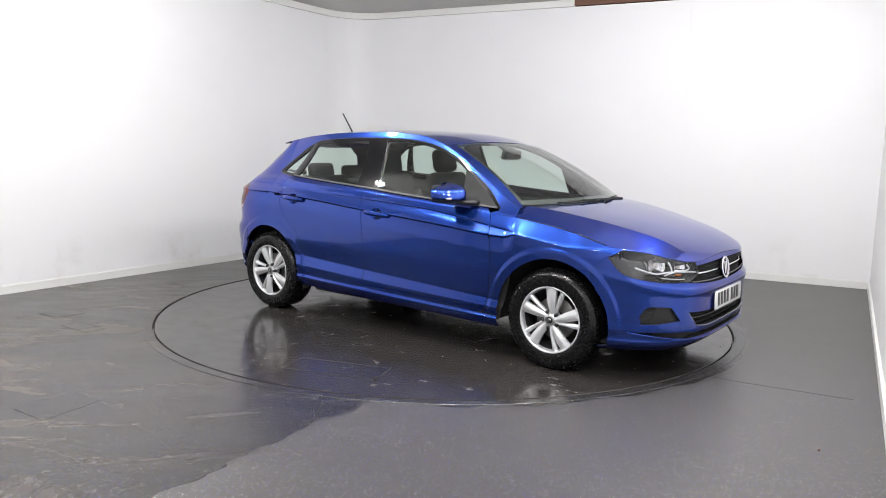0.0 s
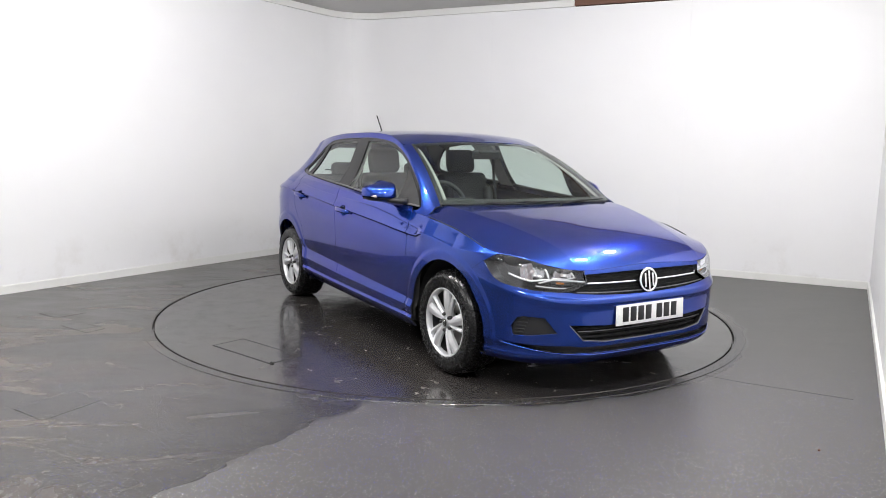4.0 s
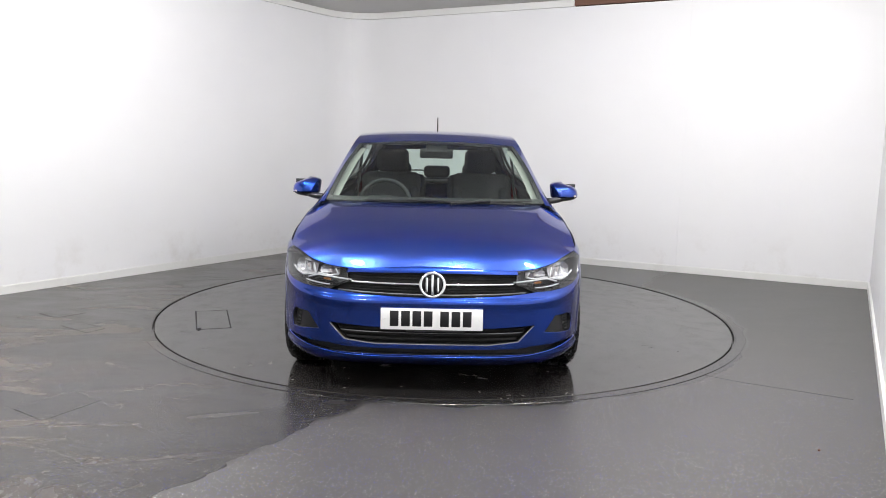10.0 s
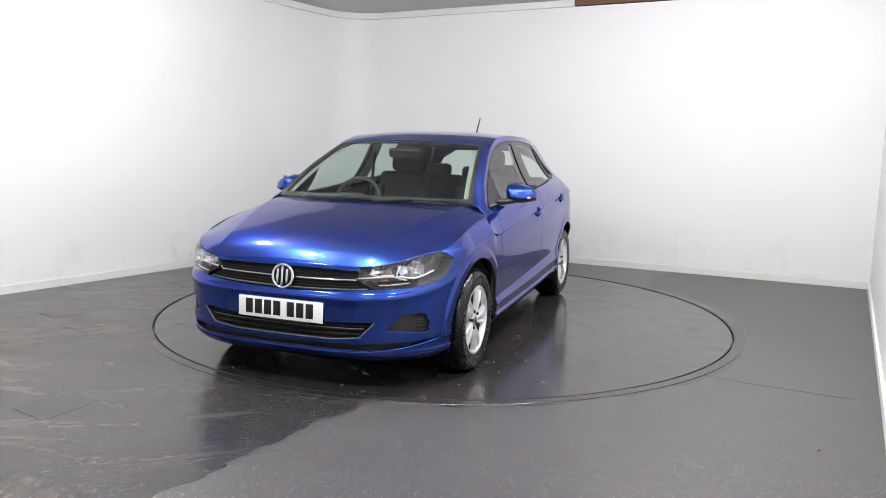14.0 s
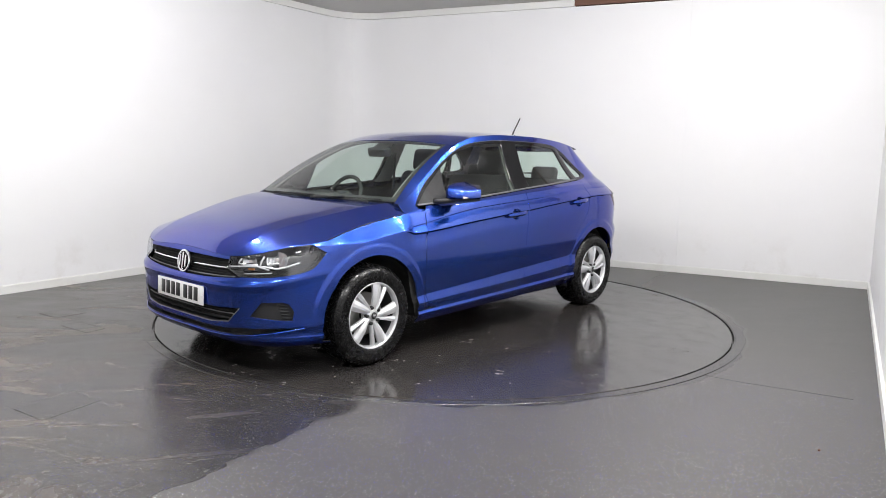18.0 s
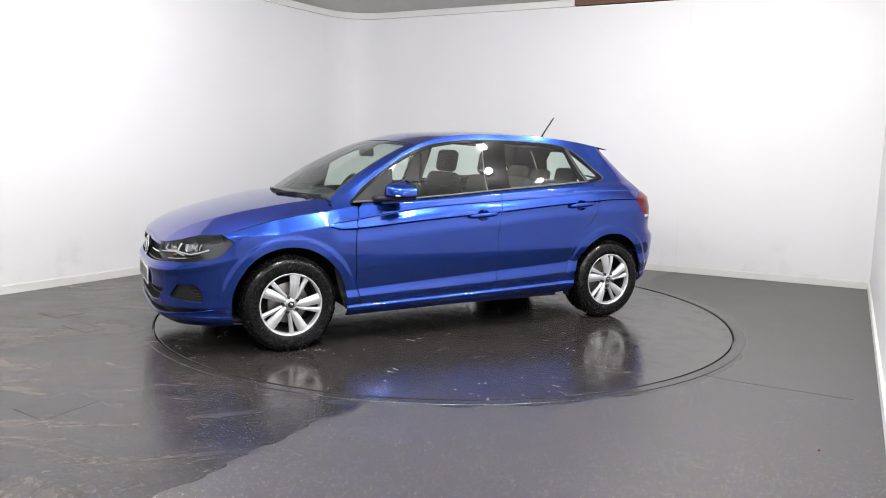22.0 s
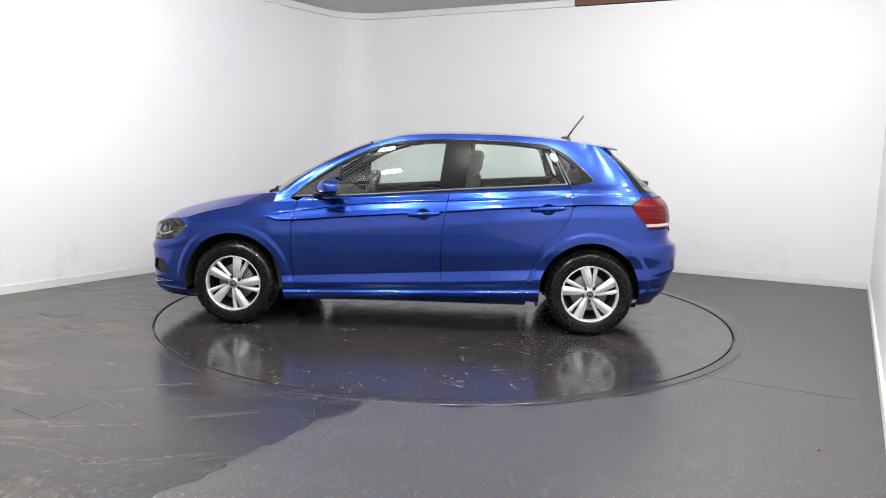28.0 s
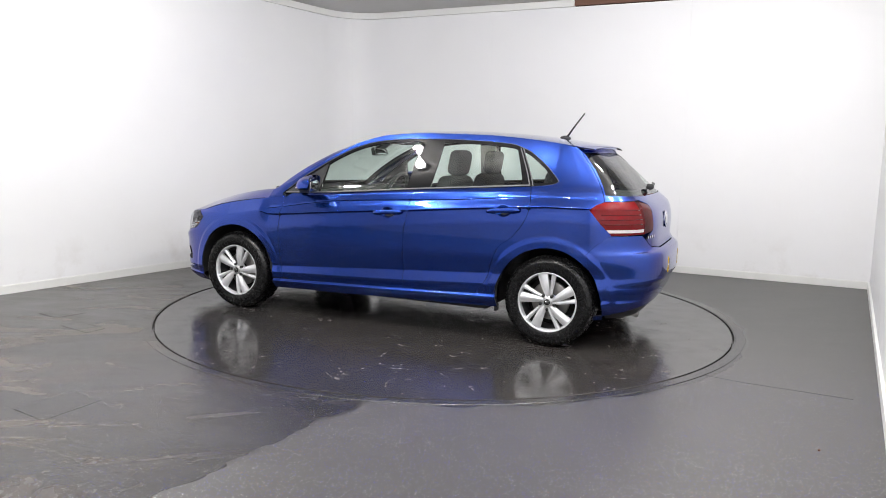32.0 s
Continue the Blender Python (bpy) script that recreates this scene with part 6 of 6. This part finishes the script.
# fuel flap on the right flank, as a fine groove
flap = []
for i in range(29):
    a = 2 * math.pi * i / 28
    c, s = math.cos(a), math.sin(a)
    flap.append((-1.195 + 0.098 * math.copysign(abs(c) ** 0.6, c), 0.945 + 0.072 * math.copysign(abs(s) ** 0.6, s)))
fl = sheet(skin, [(float(p), float(q)) for p, q in flap[:-1]], depth=-0.0012, lip=0.003)
solid("fuel_flap", *fl, PAINT, CAR, "blue fuel filler flap", flip=True)

# ---------------------------------------------------------------- cabin
def cushion(size, at, rx=0.0, ry=0.0, bevel=0.05, name="cushion"):
    b = bmesh.new()
    box(b, size, (0, 0, 0), bevel, segments=4)
    bmesh.ops.transform(b, matrix=Matrix.Translation(at) @ Matrix.Rotation(ry, 4, "Y") @ Matrix.Rotation(rx, 4, "X"), verts=b.verts)
    return b


for y in (0.36, -0.36):
    seat = part("front_seat", cushion((0.50, 0.48, 0.16), (-0.02, y, 0.50), 0, radians(-8)), CLOTH, CAR, "dark grey cloth front seat")
    part("backrest", cushion((0.13, 0.46, 0.62), (-0.335, y, 0.80), 0, radians(-16), 0.055), CLOTH, seat)
    part("bolster", cushion((0.16, 0.08, 0.46), (-0.285, y + 0.19, 0.76), 0, radians(-16), 0.035), CLOTH, seat)
    part("bolster", cushion((0.16, 0.08, 0.46), (-0.285, y - 0.19, 0.76), 0, radians(-16), 0.035), CLOTH, seat)
    part("headrest", cushion((0.10, 0.26, 0.19), (-0.435, y, 1.195), 0, radians(-10), 0.045), CLOTH, seat)
    for d in (-0.06, 0.06):
        part("headrest_post", tube([(-0.40, y + d, 1.06), (-0.425, y + d, 1.13)], 0.006, 8), CHROME, seat)
bench = part("rear_bench", cushion((0.46, 1.22, 0.16), (-0.80, 0, 0.52), 0, radians(-8)), CLOTH, CAR, "dark grey cloth rear bench")
for y in (-0.40, 0.40):
    part("backrest", cushion((0.13, 0.58, 0.56), (-1.06, y * 0.98, 0.79), 0, radians(-20), 0.05), CLOTH, bench)
    part("headrest", cushion((0.09, 0.25, 0.13), (-1.165, y * 0.9, 1.095), 0, radians(-12), 0.04), CLOTH, bench)
part("headrest", cushion((0.08, 0.24, 0.11), (-1.155, 0, 1.085), 0, radians(-12), 0.038), CLOTH, bench)
b = bmesh.new()
box(b, (0.50, 1.12, 0.02), (-1.40, 0, 0.985), 0.006)
part("parcel_shelf", b, DARK_TRIM, CAR, "dark grey parcel shelf")


def dashboard():
    b = bmesh.new()
    rows = []
    for y in np.linspace(-0.72, 0.72, 37):
        s = y / 0.72
        hood = 0.045 * math.exp(-((y + 0.36) / 0.16) ** 4)
        x1 = 1.02 - 0.14 * s * s
        rows.append([b.verts.new(v) for v in ((x1, y, 0.925), (0.80 - 0.05 * s * s, y, 0.935 + hood * 0.3), (0.66, y, 0.930 + hood), (0.60, y, 0.905 + hood), (0.585, y, 0.86), (0.62, y, 0.72), (0.68, y, 0.52), (0.75, y, 0.30))])
    for r, q in zip(rows, rows[1:]):
        for k in range(7):
            b.faces.new((r[k], r[k + 1], q[k + 1], q[k]))
    bmesh.ops.recalc_face_normals(b, faces=b.faces)
    return b


part("dashboard", dashboard(), DARK_TRIM, CAR, "dark grey dashboard")
turn = Matrix.Rotation(radians(-24), 3, "Y")
STEER = part("steering_wheel", ring(0.178, 0.016, (0.485, -0.36, 0.905), turn, 48, 10, 1.0), DARK_TRIM, CAR, "black three-spoke steering wheel")
for a in (0, 180, 270):
    v = turn @ Vector((0.0, math.cos(radians(a)), math.sin(radians(a))))
    c = Vector((0.495, -0.36, 0.905))
    part("wheel_arm", tube([c + v * 0.04, c + v * 0.172], [0.026, 0.014], 8), DARK_TRIM, STEER)
b = cushion((0.06, 0.15, 0.12), (0.50, -0.36, 0.905), 0, radians(-24), 0.025)
part("wheel_boss", b, DARK_TRIM, STEER)
b = cushion((0.035, 0.235, 0.068), (0.452, 0.0, 1.262), 0, radians(12), 0.016)
INNER_MIRROR = part("cabin_mirror", b, BLACK_PLASTIC, CAR, "black rear-view mirror on the windscreen")
part("mirror_stalk", tube([(0.46, 0, 1.27), (0.468, 0, 1.290)], [0.012, 0.016], 10), BLACK_PLASTIC, INNER_MIRROR)
b = bmesh.new()
box(b, (0.006, 0.215, 0.052), (0.434, 0.0, 1.262), 0.002, Matrix.Rotation(radians(12), 3, "Y"))
part("mirror_pane", b, MIRROR, INNER_MIRROR)
b = cushion((0.12, 0.15, 0.02), (0.43, 0, 1.300), 0, radians(28), 0.008)
part("sensor_cover", b, BLACK_PLASTIC, INNER_MIRROR)
# linings
lining = [(0.33 - 0.05 * (y / 0.55) ** 2, y) for y in np.linspace(0, 0.52, 8)] + [(x, float(y_rail(x)[0]) - 0.02) for x in np.linspace(0.20, -1.25, 20)] + [(-1.33, 0.40), (-1.35, 0.0)]
panel_whole("headliner", roof_top, lining, HEADLINER, CAR, "pale grey headliner", grid=0.07, depth=0.030, lip=0)
panel_pair("pillar_trim", lambda s, t: screen(s, t), [(0.90, 0.06), (0.965, 0.02), (0.965, 0.95), (0.885, 0.93)], HEADLINER, CAR, "pale grey pillar trim", grid=0.05, depth=0.030, lip=0)
panel_pair("door_post_trim", skin, [(-0.19, 1.02), (-0.37, 1.03), (-0.375, 1.352), (-0.235, 1.345)], HEADLINER, CAR, "pale grey door post trim", grid=0.05, depth=0.040, lip=0)
panel_pair("rail_trim", skin, [(u, z + 0.003) for u, z in day_top[14:58]] + [(-0.90, 1.375), (-0.4, 1.395), (0.0, 1.385), (0.3, 1.322)], HEADLINER, CAR, "pale grey roof edge lining", grid=0.05, depth=0.030, lip=0)
panel_pair("door_trim", skin, [(0.80, 0.33), (0.80, 0.91), (0.5, 0.945), (-0.26, 1.0), (-1.08, 1.055), (-1.20, 1.065), (-1.20, 0.70), (-0.9, 0.6), (-0.8, 0.35)], DARK_TRIM, CAR, "dark grey door lining", grid=0.05, depth=0.070, lip=0)
panel_pair("rear_post_trim", skin, [(-1.02, 1.31), (-1.10, 1.355), (-1.245, 1.330), (-1.245, 1.15)], DARK_TRIM, CAR, "dark grey rear post lining", grid=0.05, depth=0.035, lip=0)
for y in (0.60, -0.60):
    part("seat_belt", tube([(-0.30, y * 1.0, 1.25), (-0.31, y * 1.05, 1.0), (-0.32, y * 1.15, 0.6)], [0.012] * 3, 6), DARK_TRIM, CAR)


# ---------------------------------------------------------------- what moves
def heading(t):
    """Degrees by which turntable and car have turned at t seconds."""
    return -36.89 - 5.2216 * t - 0.0051 * t * t + 0.0001624 * t ** 3


def motions():
    times = [float(s) for s in range(33)]
    walk(TABLE, [(s, pose(0, 0, 0, 0, 0, heading(s))) for s in times])
    rows = []
    for s in times:
        a = radians(heading(s))
        x, y = 0.2015, -0.0804
        rows.append((s, pose(x * math.cos(a) - y * math.sin(a), x * math.sin(a) + y * math.cos(a), 0, 0, 0, math.degrees(a))))
    walk(CAR, rows)


motions()
